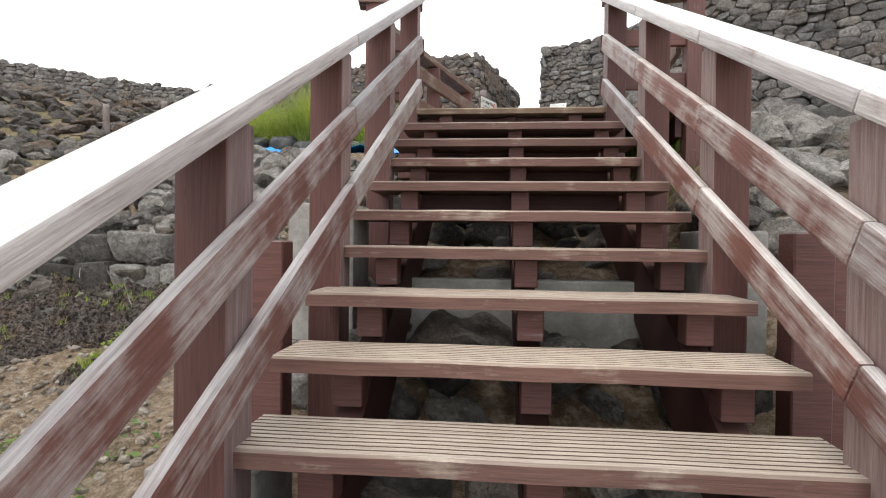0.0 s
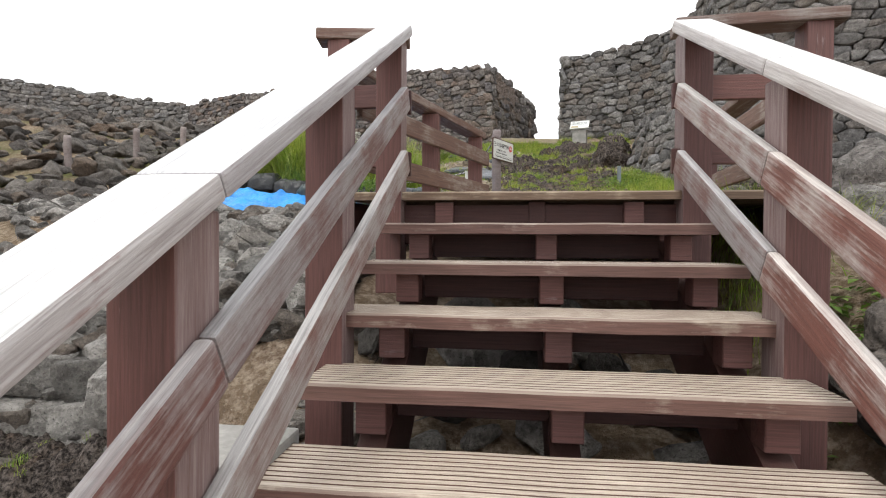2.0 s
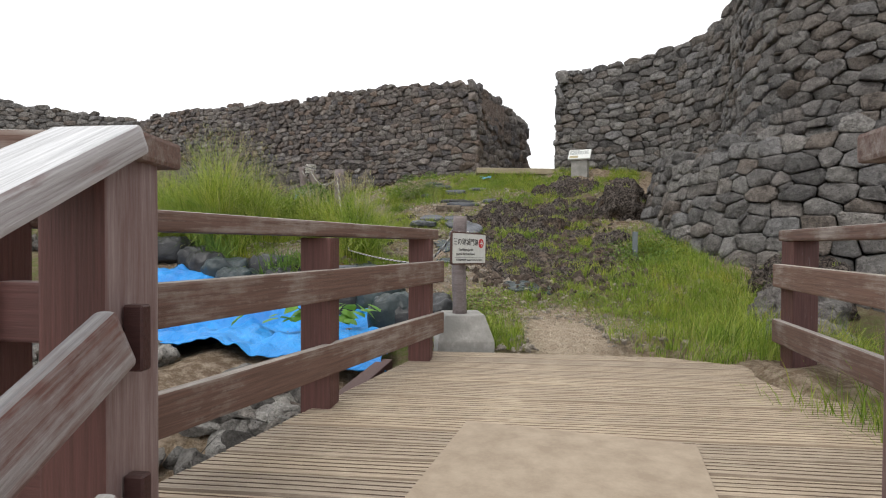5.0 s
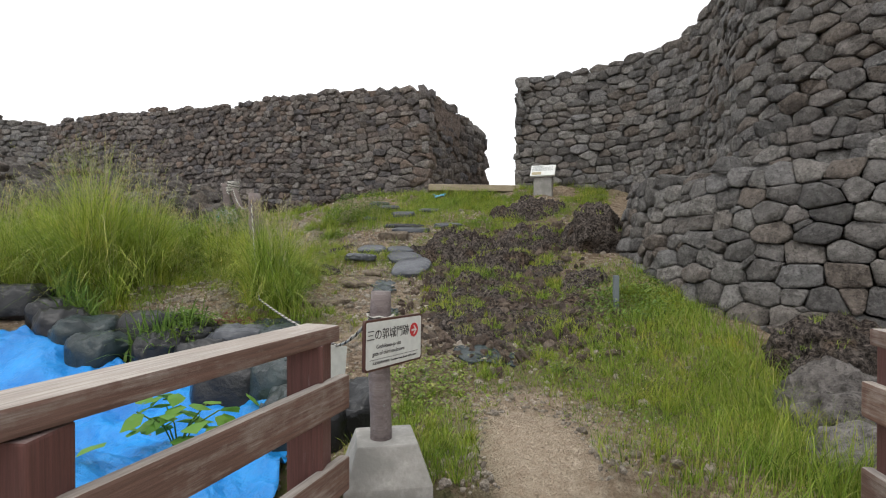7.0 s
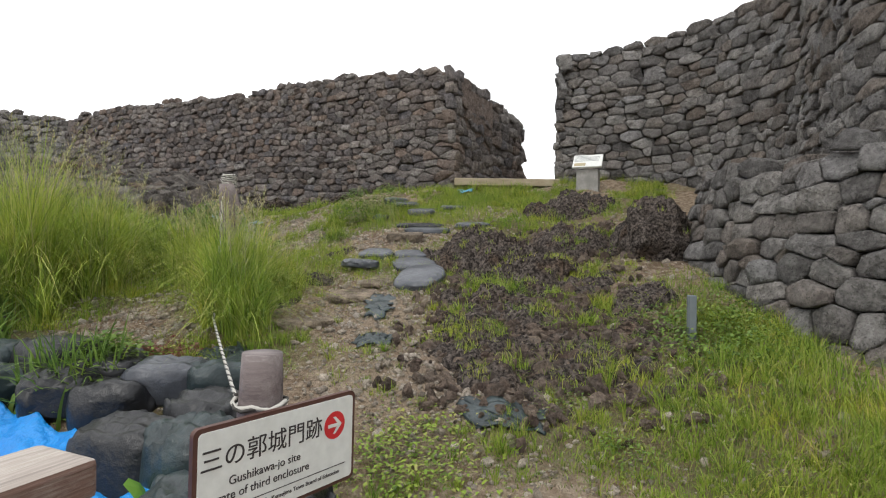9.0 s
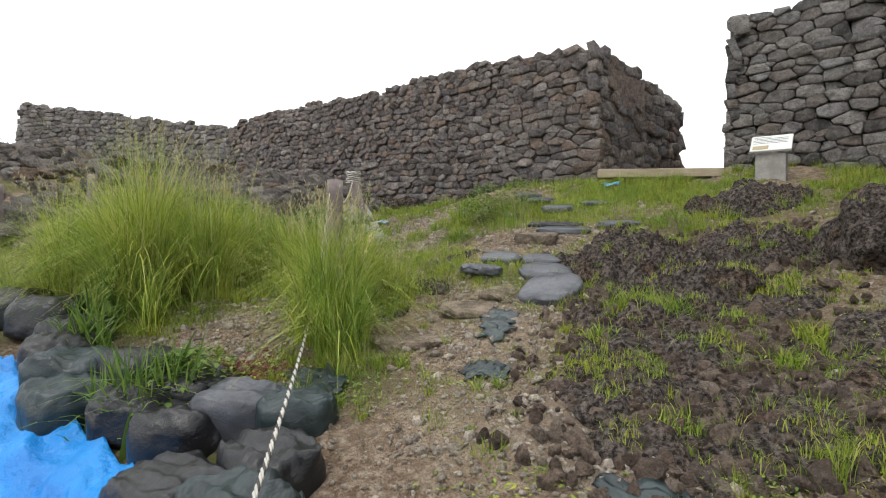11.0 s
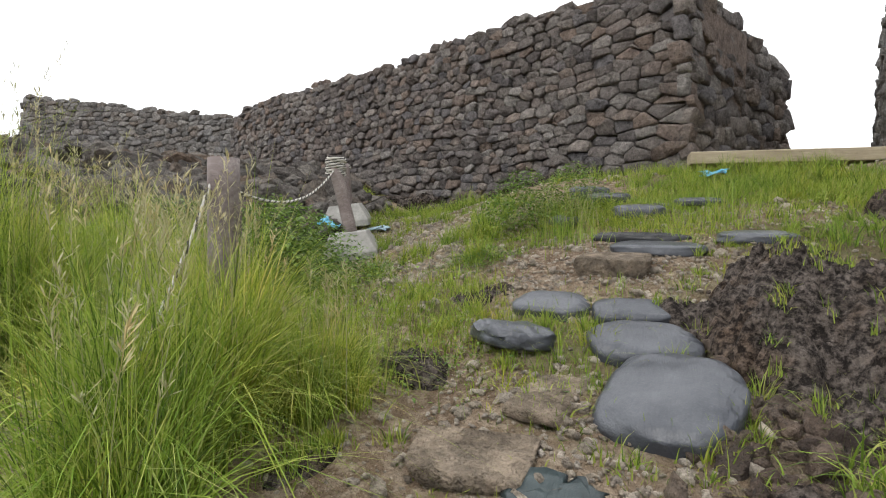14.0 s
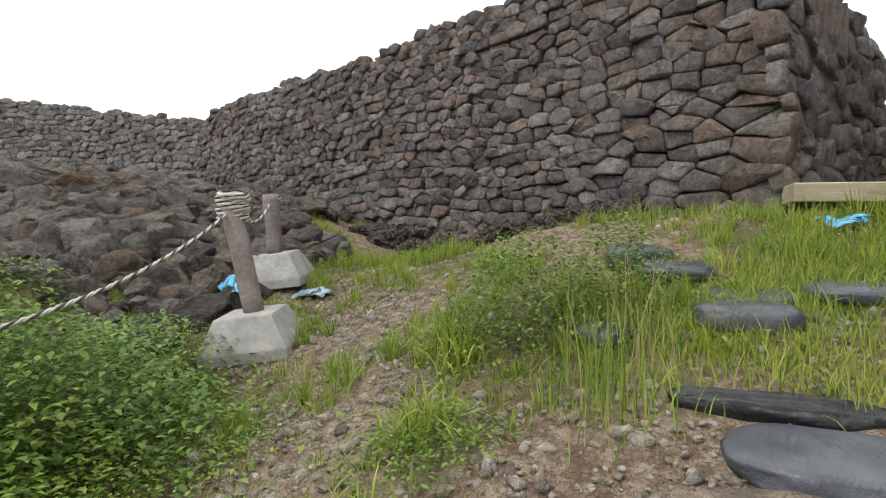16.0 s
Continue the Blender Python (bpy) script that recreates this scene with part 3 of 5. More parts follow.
v, bw, i = -0.012, 0.138, 0
while v < 2.32:
    a0, a1 = edge_l(v), edge_r(v)
    stop = a1 if v < 2.05 else a1 - (v - 2.05) * 2.6
    if stop - a0 > 0.25:
        part("deck_board", grooved(stop - a0, bw - 0.005, 0.045, 0.262, 0.145 if v < 2.05 else -2.3, 0.0268, 0.007, 0.005, i), M_DECK, deck, "", pose((a0 + stop) / 2, v, random.uniform(-0.0015, 0.0015)))
    v += bw
    i += 1
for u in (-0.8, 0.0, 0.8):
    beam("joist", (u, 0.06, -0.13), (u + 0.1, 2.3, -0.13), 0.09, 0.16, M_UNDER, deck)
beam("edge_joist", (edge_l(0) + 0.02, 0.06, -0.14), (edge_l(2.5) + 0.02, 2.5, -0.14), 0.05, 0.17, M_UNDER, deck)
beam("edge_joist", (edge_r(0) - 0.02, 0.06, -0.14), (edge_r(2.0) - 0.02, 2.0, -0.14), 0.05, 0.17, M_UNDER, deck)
mm = Mat("sand_worn_board", 0.9, 0.2)
mm.color(mm.mix(mm.fade(mm.noise(9, 6, 0.7, world=True), 0.35, 0.7), (0.27, 0.215, 0.16), (0.38, 0.31, 0.235)))
mm.bump(mm.noise(45, 4, 0.6, world=True), 0.4, 0.006)
M_MAT = mm.m
patch = part("deck_patch_board", block((0.79, 0.74, 0.006), 0.002), M_MAT, None, "flat sand-covered patch board on the landing", STAIR @ pose(0.20, 0.61, 0.0045, 0, 0, -11))
tagged(patch, "", "board")

# railings of the landing: short caps at the stair head, then rails along both sides
for side in (-1, 1):
    lr = thing("landing_railing", STAIR, "weathered brown timber railing along the landing with a grey cap", "railing", "landing railings")
    if side < 0:
        pts = [(-1.085, 0.06), (-0.736, 1.20), (-0.455, 2.12)]
    else:
        pts = [(edge_r(0.06) + 0.07, 0.06), (edge_r(2.08) - 0.03, 2.08)]
    for j, (a, b) in enumerate(pts):
        upright("post", a, b, -0.75 if j == 0 else -0.3, 0.84 if j == 0 else 0.69, 0.125, 0.125, M_POST, lr)
    (a0, b0), (a1, b1) = pts[0], pts[-1]
    d = Vector((a1 - a0, b1 - b0)).normalized()
    b1e, a1e = b1 + d.y * 0.09, a1 + d.x * 0.09
    inn = -side * 0.082
    beam("cap", (a0, b0 + 0.075, 0.735), (a1e, b1e, 0.715), 0.145, 0.06, M_RAIL2, lr, "weathered grey cap", 0.01)
    for h in (0.50, 0.20):
        beam("rail", (a0 + inn, b0 + 0.075, h), (a1e + inn, b1e, h), 0.042, 0.125, M_RAIL2, lr, "", 0.01)
    # the short return between stair post and corner post
    ui = side * (HALF - 0.075)
    beam("cap", (ui, 0.12, 0.868), (a0 + side * 0.13, 0.05, 0.868), 0.17, 0.06, M_RAIL2, lr, "weathered brown cap", 0.01)
    for h in (0.53, 0.2):
        beam("rail", (ui + side * 0.14, 0.045, h), (a0 - side * 0.06, 0.055, h), 0.042, 0.125, M_POST, lr, "", 0.006)

# ---- signpost, ropes and posts ----
def lettering(text, size, m, material, parent, name="lettering", bold=0.0):
    cu = bpy.data.curves.new("text", "FONT")
    cu.body, cu.size, cu.extrude, cu.offset = text, size, 0.0006, bold
    cu.align_x, cu.align_y = "CENTER", "CENTER"
    tmp = new("text", cu)
    me = bpy.data.meshes.new_from_object(tmp.evaluated_get(bpy.context.evaluated_depsgraph_get()))
    bpy.data.objects.remove(tmp)
    me.materials.clear()
    me.materials.append(material)
    ob = new(name, me)
    ob.parent, ob.matrix_basis = parent, m
    return ob


def rounded_plate(w, h, t, r, n=5):
    bm = bmesh.new()
    ring = []
    for cx, cy, q in ((w / 2 - r, h / 2 - r, 0), (-w / 2 + r, h / 2 - r, 90), (-w / 2 + r, -h / 2 + r, 180), (w / 2 - r, -h / 2 + r, 270)):
        for i in range(n + 1):
            a = radians(q + 90 * i / n)
            ring.append((cx + r * math.cos(a), cy + r * math.sin(a)))
    lo = [bm.verts.new((x, y, 0)) for x, y in ring]
    hi = [bm.verts.new((x, y, t)) for x, y in ring]
    bm.faces.new(lo[::-1]), bm.faces.new(hi)
    for i in range(len(ring)):
        j = (i + 1) % len(ring)
        bm.faces.new((lo[i], lo[j], hi[j], hi[i]))
    return bm


def footing_block(top, bottom, height, flare):
    bm = block((bottom, bottom, height), 0)
    for q in bm.verts:
        if q.co.z > 0:
            q.co.x *= top / bottom
            q.co.y *= top / bottom
    low = bmesh.ops.bisect_plane(bm, geom=bm.verts[:] + bm.edges[:] + bm.faces[:], plane_co=(0, 0, -height / 2 + flare), plane_no=(0, 0, 1))["geom_cut"]
    for q in [e for e in low if isinstance(e, bmesh.types.BMVert)]:
        q.co.x = math.copysign(bottom / 2, q.co.x)
        q.co.y = math.copysign(bottom / 2, q.co.y)
    bmesh.ops.bevel(bm, geom=bm.edges[:], offset=0.008, segments=2, profile=0.6, affect="EDGES")
    return bm


def round_post(r, h, seed):
    ph = seed * 1.3
    return tube([(0.004 * math.sin(z * 9 + ph), 0.004 * math.cos(z * 7 + ph), z) for z in np.linspace(0, h, 10)], lambda f: r * (1 + 0.03 * math.sin(f * 17 + ph)) * (0.93 if f > 0.995 else 1), 18)


SX, SY = 0.68, 7.36
base = part("sign_footing", footing_block(0.25, 0.36, 0.27, 0.11), M_CONC, None, "pale cast concrete block footing of the signpost", pose(SX + 0.02, SY + 0.03, 2.525, 0, 0, 10))
tagged(base, "", "footing")
signpost = thing("signpost", pose(SX, SY, 2.62), "grey wooden signpost with a white direction sign in Japanese and English", "signpost")
shaft = part("post", round_post(0.046, 0.668, 1), M_GREYPOST, signpost, "round grey wooden post", pose(0, 0, 0), True)
face = pose(0.056, -0.028, 0.460) @ Matrix(((0.537, 0, 0.843, 0), (0.843, 0, -0.537, 0), (0, 1, 0, 0), (0, 0, 0, 1))) @ pose(0, 0, 0, 0, 0, -1.5)
board = part("board", rounded_plate(0.40, 0.205, 0.012, 0.014), M_BORDER, signpost, "brown-edged sign board", face)
part("panel", rounded_plate(0.382, 0.187, 0.003, 0.010), M_WHITE, board, "white sign face", pose(0, 0, 0.0115))
lettering("三の郭城門跡", 0.048, pose(-0.045, 0.038, 0.0152), M_INK, board)
lettering("Gushikawa-jo site", 0.0235, pose(-0.045, -0.008, 0.0152), M_INK, board)
lettering("gate of third enclosure", 0.0235, pose(-0.045, -0.035, 0.0152), M_INK, board)
lettering("久米島町教育委員会  Kumejima Town Board of Education", 0.0125, pose(0.0, -0.073, 0.0152), M_INK, board)
part("rule", block((0.34, 0.0015, 0.001), 0), M_INK, board, "", pose(0, -0.058, 0.0152))
bm = bmesh.new()
bmesh.ops.create_circle(bm, cap_ends=True, radius=0.031, segments=32)
part("red_disc", bm, M_RED, board, "red disc", pose(0.135, 0.035, 0.0150))
bm = bmesh.new()
for s in ((-0.019, 0.0045), (0.003, 0.0045)), :
    bm.faces.new([bm.verts.new(p) for p in ((-0.020, -0.004, 0), (0.012, -0.004, 0), (0.012, 0.004, 0), (-0.020, 0.004, 0))])
for q in (1, -1):
    bm.faces.new([bm.verts.new(p) for p in ((0.021, 0.0, 0), (0.002, 0.019 * q, 0), (-0.006, 0.019 * q, 0), (0.010, 0.0, 0))])
part("arrow", bm, M_WHITE, board, "white arrow", pose(0.135, 0.035, 0.0158))
for zz in (0.19, 0.40):
    bm = bmesh.new()
    bmesh.ops.create_cone(bm, cap_ends=True, segments=10, radius1=0.007, radius2=0.006, depth=0.012)
    part("bolt", bm, M_STEEL, signpost, "", pose(0.02, -0.042, zz, 90, 0, 20))


def rope_line(name, a, b, sag, parent=None, r=0.0072, label="twisted pale rope hanging between posts"):
    """A two-strand rope with a sag."""
    a, b = Vector(a), Vector(b)
    n = max(40, int((b - a).length * 45))
    rope = thing(name, Matrix(), label, "rope", "barrier ropes")
    flat = (b - a).cross(Vector((0, 0, 1))).normalized()
    for k in range(3):
        pts = []
        for i in range(n + 1):
            f = i / n
            p = a.lerp(b, f) + Vector((0, 0, -4 * sag * f * (1 - f)))
            q = f * (b - a).length * 62 + k * 2 * math.pi / 3
            pts.append(p + r * 0.6 * (math.cos(q) * flat + math.sin(q) * Vector((0, 0, 1))))
        part("strand", tube(pts, r * 0.62, 5), M_ROPED if k == 0 else M_ROPE, rope, "", None, True)
    return rope


def coil(x, y, z, r, turns, tilt, wide=0.008, name="rope_coil"):
    pts = []
    n = turns * 16
    for i in range(n + 1):
        q = 2 * math.pi * i / 16
        rr = r + 0.006 * math.sin(i * 0.9)
        pts.append((rr * math.cos(q), rr * math.sin(q), wide * 1.5 * i / 16 + 0.004 * math.sin(i * 1.7)))
    ob = part(name, tube(pts, wide, 6), M_ROPE, None, "pale rope wound round the post top", pose(x, y, z, tilt, tilt * 0.6, 0), True)
    turned = [(-p[0], -p[1], p[2] + wide * 0.4) for p in pts]
    part("dark_strand", tube(turned, wide * 0.8, 6), M_ROPED, ob, "dark strand of the rope", None, True)
    return tagged(ob, "", "rope", "rope coils")


P0 = Vector((-0.95, 10.65, 4.0))
P1 = Vector((-2.10, 13.02, 4.42))
P2 = Vector((-2.62, 13.98, 4.50))


def fence_post(x, y, z0, h, rx, ry, seed, r=0.055):
    t = thing("rope_post", pose(x, y, z0, rx, ry, 0), "weathered grey round wooden post, " + ("leaning" if abs(ry) > 5 else "upright"), "post", "rope posts")
    part("shaft", round_post(r, h, seed), M_GREYPOST, t, "", None, True)
    return t


z0 = on_land(P0.x, P0.y)
fence_post(P0.x, P0.y, z0 - 0.1, P0.z - z0 + 0.12, 0, 1, 2, 0.062)
for px, py, tilt, sd, h in ((-1.86, 13.03, -17, 3, 0.66), (-2.40, 13.80, -6, 4, 0.42)):
    zz = on_land(px, py)
    fb = part("post_footing", footing_block(0.30, 0.46, 0.23, 0.06), M_CONC, None, "tilted pale concrete block at the foot of a rope post", pose(px, py, zz + 0.07, 4, -8, 24))
    tagged(fb, "", "footing", "post footings")
    fence_post(px, py, zz + 0.18, h, 2, tilt, sd)
for px, py, tilt, sd, h in ((-5.61, 11.27, 3, 5, 0.62), (-6.17, 10.39, -2, 6, 0.6), (-5.2, 12.1, 1, 7, 0.5)):
    fence_post(px, py, on_land(px, py) - 0.08, h, 1, tilt, sd)
TOP1 = Vector((-1.86, 13.03, 0)) + Vector((-0.19, 0.02, on_land(-1.86, 13.03) + 0.80))
TOP2 = Vector((-2.40, 13.80, 0)) + Vector((-0.05, 0.02, on_land(-2.40, 13.80) + 0.58))
KNOT = (0.39, 7.94, 2.95)
rope_line("barrier_rope", (SX - 0.03, SY + 0.03, 3.19), KNOT, 0.03)
rope_line("barrier_rope", KNOT, (-0.60, 9.74, 3.02), 0.02)
rope_line("barrier_rope", (-0.60, 9.74, 3.02), P0 - Vector((0.0, 0.06, 0.09)), 0.10)
rope_line("barrier_rope", P0 - Vector((0.03, -0.05, 0.08)), TOP1 - Vector((0, 0, 0.06)), 0.16)
rope_line("barrier_rope", TOP1 - Vector((0, 0, 0.04)), TOP2, 0.13)
coil(TOP1.x + 0.01, TOP1.y, TOP1.z - 0.12, 0.078, 9, 10, 0.011)
coil(TOP2.x, TOP2.y, TOP2.z - 0.02, 0.058, 3, 8)
coil(SX, SY, 3.18, 0.050, 1, 6, 0.005)
tag = part("hanging_board", rounded_plate(0.13, 0.22, 0.006, 0.006), M_WHITE, None, "blank white board hanging from the rope beside the signpost", pose(0.39, 7.93, 2.84, 84, 12, 55))
tagged(tag, "", "board")
st = part("survey_stake", block((0.045, 0.045, 0.34), 0.004), M_PLAST, None, "small grey square survey stake in the turf", pose(2.44, 9.58, on_land(2.44, 9.58) + 0.10))
tagged(st, "", "stake")

# ---- information panel by the gate ----
px, py = 2.66, 13.75
pz = on_land(px, py) + 0.05
info = thing("information_panel", pose(px, py, pz, 0, 0, -20), "low information panel, white printed plate tilted on a concrete stand", "sign")
part("stand", block((0.29, 0.18, 0.32), 0.01, 2), M_CONC, info, "pale concrete stand", pose(0, 0.02, 0.04))
plate = part("plate", block((0.39, 0.26, 0.03), 0.004), M_WHITE, info, "white printed plate", pose(0, -0.02, 0.315, 46, 0, 0))
part("picture_bar", block((0.15, 0.06, 0.003), 0), M_TAN, plate, "tan picture", pose(-0.095, -0.078, 0.0162))
for i in range(5):
    part("text_bar", block((0.33 if i else 0.17, 0.006, 0.002), 0), M_PLAST, plate, "", pose(-0.01 if i else -0.09, 0.10 - 0.026 * i, 0.016))

# ---- boardwalk slab in the gateway ----
gate = thing("gateway_boardwalk", pose(1.62, 14.50, 4.49, 0, 0, 6), "flat tan timber boardwalk lying in the gateway", "boardwalk")
for i in range(20):
    w = 1.62 + 0.01 * math.sin(i * 3)
    part("plank", block((w, 0.185, 0.11), 0.006), M_SLAB, gate, "", pose(0.015 * i + 0.01 * math.sin(i * 5), 0.09 + 0.19 * i, 0.0))

# ---- rocks ----
CREVICE = []


def rock(name, x, y, size, seed, material, label, category="rock", sink=0.35, sub=5, crag=0.0, rough=0.35, group="", yaw=0.0, z=None, freq=1.3):
    v, f = rock_shape(seed, sub, freq, rough, crag)
    me = fast_mesh(name, v * np.array(size, np.float32), f, material, crag == 0.0 or sub > 4)
    ob = new(name, me)
    zz = on_land(x, y) if z is None else z
    ob.matrix_basis = pose(x, y, zz + size[2] * (1 - 2 * sink) * 0.5, 0, 0, yaw)
    if crag and size[2] > 0.05 and sub > 4:
        for q in me.vertices:
            if q.normal.z > 0.72 and random.random() < 26.0 / (len(me.vertices) ** 0.5 * 10):
                CREVICE.append(tuple(ob.matrix_basis @ q.co))
    return tagged(ob, label, category, group)


def outcrop(x, y, rx, ry, h, yaw, seed, n=84, flat=0.45):
    """A weathered hump of bedrock: a rough dome with knobs, pits and a ragged edge."""
    c, sn = math.cos(radians(yaw)), math.sin(radians(yaw))
    vs, keep = [], []
    for j in range(n + 1):
        for i in range(n + 1):
            u, v = 2.3 * i / n - 1.15, 2.3 * j / n - 1.15
            px, py = x + rx * u * c - ry * v * sn, y + rx * u * sn + ry * v * c
            q = Vector((px, py, seed * 0.37))
            r2 = (u * u + v * v) * (1 + 0.55 * noise.noise(q * 3.1))
            dome = max(0.0, 1 - r2) ** flat
            k = h * dome * (0.85 + 0.45 * noise.fractal(q * 2.2, 1.0, 2.1, 2))
            warp = q + Vector((noise.noise(q * 7), noise.noise(q * 7 + Vector((5, 5, 5))), 0)) * 0.06
            lumps = 0.05 * (0.4 - noise.voronoi(warp * 9.0)[0][0]) + 0.038 * (0.4 - noise.voronoi(warp * 21.0)[0][0])
            k += min(1.0, dome * 1.6) * (lumps + 0.05 * noise.noise(q * 5.0) + 0.012 * noise.noise(q * 45.0)) * (0.6 + 1.4 * min(h, 0.3) / 0.3)
            vs.append((px, py, float(land(px, py)) + relief(px, py) + (k - 0.004 if r2 < 1 else -0.12)))
            keep.append(r2 < 1.25)
    q = np.arange((n + 1) ** 2).reshape(n + 1, n + 1)
    qu = np.stack([q[:-1, :-1], q[:-1, 1:], q[1:, 1:], q[1:, :-1]], -1).reshape(-1, 4)
    qu = qu[np.array(keep)[qu].all(axis=1)]
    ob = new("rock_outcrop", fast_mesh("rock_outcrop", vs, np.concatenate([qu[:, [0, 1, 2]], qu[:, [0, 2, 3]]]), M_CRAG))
    tagged(ob, "pitted dark weathered limestone outcrop among turf", "rock", "rock outcrops")
    for p in ob.data.vertices:
        if p.normal.z > 0.8 and keep[p.index] and random.random() < 0.10 * noise.noise(p.co * 2.6) + 0.012:
            CREVICE.append(tuple(p.co))


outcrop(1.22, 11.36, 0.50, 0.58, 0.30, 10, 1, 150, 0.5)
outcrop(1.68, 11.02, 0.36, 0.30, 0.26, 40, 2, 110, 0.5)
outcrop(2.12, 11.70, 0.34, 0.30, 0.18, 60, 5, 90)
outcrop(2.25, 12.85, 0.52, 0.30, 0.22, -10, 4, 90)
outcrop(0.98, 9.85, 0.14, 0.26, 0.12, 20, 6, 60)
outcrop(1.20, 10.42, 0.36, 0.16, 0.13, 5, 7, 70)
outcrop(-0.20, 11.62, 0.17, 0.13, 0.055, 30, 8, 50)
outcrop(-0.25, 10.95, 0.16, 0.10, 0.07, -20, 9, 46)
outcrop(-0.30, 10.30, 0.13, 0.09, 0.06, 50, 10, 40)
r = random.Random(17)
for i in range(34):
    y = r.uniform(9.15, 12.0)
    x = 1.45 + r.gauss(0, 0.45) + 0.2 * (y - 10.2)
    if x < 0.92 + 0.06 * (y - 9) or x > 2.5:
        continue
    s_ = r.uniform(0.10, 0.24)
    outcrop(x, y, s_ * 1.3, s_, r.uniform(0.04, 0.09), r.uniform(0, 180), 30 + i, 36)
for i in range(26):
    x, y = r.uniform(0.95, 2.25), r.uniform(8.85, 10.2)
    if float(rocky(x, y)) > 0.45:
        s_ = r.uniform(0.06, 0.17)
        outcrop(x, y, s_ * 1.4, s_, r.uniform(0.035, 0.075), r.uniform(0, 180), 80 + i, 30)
BO = "large smooth grey limestone boulder at the foot of the wall"
rock("boulder", 2.78, 11.35, (0.36, 0.42, 0.40), 10, M_CRAG, "rough dark pitted boulder at the foot of the wall", "boulder", sub=5, rough=0.25, crag=0.05, group="boulders")
rock("boulder", 3.12, 7.95, (0.34, 0.30, 0.27), 11, M_ROCK, BO, "boulder", sub=5, rough=0.3, group="boulders", yaw=30)
rock("boulder", 2.92, 7.45, (0.30, 0.26, 0.20), 12, M_ROCK, BO, "boulder", sub=5, rough=0.3, group="boulders", yaw=-20)
rock("boulder", 3.45, 8.42, (0.46, 0.34, 0.34), 13, M_CRAG, BO, "boulder", sub=5, rough=0.25, crag=0.12, group="boulders", yaw=50)
rock("boulder", 4.2, 7.1, (0.6, 0.5, 0.5), 14, M_ROCK, BO, "boulder", sub=5, rough=0.3, group="boulders")
# the foot of the left-hand wall
for i in range(9):
    f = i / 8
    rock("footing_rock", -0.2 - 2.6 * f, 14.82 + 1.02 * f + 0.05 * math.sin(i * 5), (0.32, 0.24, 0.16 + 0.05 * math.sin(i * 3)), 20 + i, M_CRAG, "rough dark bedrock along the foot of the wall", "rock", sub=4, crag=0.18, rough=0.3, group="footing rocks", yaw=25 * i)

# ---- rubble beside the stairs and below the far wall ----
def scatter(name, label, n, where, sizes, big, seed, category="stone", group="", flat=0.75, dark=False):
    """Stones strewn over a stretch of ground: the largest are things, the rest one stuff object."""
    r = random.Random(seed)
    rest, made = [], 0
    spots = [(*where(r), r.uniform(*sizes) * (1 if r.random() < 0.8 else 1.5)) for _ in range(n)]
    spots.sort(key=lambda s: -s[2])
    for x, y, s in spots:
        shape = r.randrange(len(ROCKS))
        m = pose(x, y, on_land(x, y) + s * 0.22, r.uniform(-25, 25), r.uniform(-25, 25), r.uniform(0, 360)) @ Matrix.Diagonal((s * r.uniform(0.8, 1.35), s * r.uniform(0.7, 1.0), s * flat * r.uniform(0.7, 1.0), 1))
        if made < big:
            ob = new(name, (DARK_MESHES if dark else ROCK_MESHES)[shape])
            ob.matrix_basis = m
            tagged(ob, label, category, group)
            made += 1
        else:
            rest.append((ROCKS[shape], m))
    if rest:
        me = fast_mesh("loose_rubble", *joined(rest), M_DRUBJ if dark else M_RUBJ, False)
        tagged(new("loose_rubble", me), "loose grey limestone rubble, " + group, "rubble", kind="stuff")


DARK_MESHES = [fast_mesh("rock_shape", v, f, M_DRUB, False) for v, f in ROCKS]
ROCK_MESHES = [fast_mesh("rock_shape", v, f, M_RUB, False) for v, f in ROCKS]


def slope_left(r):
    y = r.uniform(4.7, 8.4)
    x = -1.02 - abs(r.gauss(0, 1.0)) * 1.6
    if y > 6.9:
        x -= 1.9 * min(1.0, y - 6.9)
    return x, y


scatter("rubble_stone", "grey limestone block on the rubble slope", 1500, slope_left, (0.07, 0.16), 90, 3, group="rubble beside the stairs")


def ledge_block(x, y, z, w, d, h, yaw, seed):
    v, f = stone_shape(seed, 4, 7.0, 0.07, 0.16)
    ob = new("ledge_block", fast_mesh("ledge_block", v * np.array((w / 2, d / 2, h / 2), np.float32), f, M_RUB))
    ob.matrix_basis = pose(x, y, z, 0, 0, yaw)
    tagged(ob, "large squared grey stone in the ledge beside the stairs", "stone", "ledge blocks")


r = random.Random(44)
for row, zz in ((0, 1.03), (1, 1.31)):
    x = -0.95 - 0.2 * row
    while x > -4.8:
        w = r.uniform(0.32, 0.56)
        ledge_block(x - w / 2, 5.22 + 0.10 * row - 0.68 * float(smooth(x - w / 2, -2.2, -0.7)), zz + r.uniform(-0.03, 0.03), w * 1.03, 0.42, 0.30 + r.uniform(-0.02, 0.04), 12 + r.uniform(-5, 5) if x > -2.2 else r.uniform(-5, 5), 200 + int(-x * 100) + row)
        x -= w
for i, (x, y, rx, ry, h) in enumerate(((-1.45, 4.45, 0.5, 0.42, 0.30), (-2.25, 4.75, 0.55, 0.40, 0.26), (-3.0, 4.9, 0.6, 0.36, 0.22), (-1.75, 4.05, 0.36, 0.28, 0.14), (-2.7, 4.4, 0.45, 0.3, 0.10))):
    outcrop(x, y, rx, ry, h, 15 * i, 120 + i, 80, 0.5)


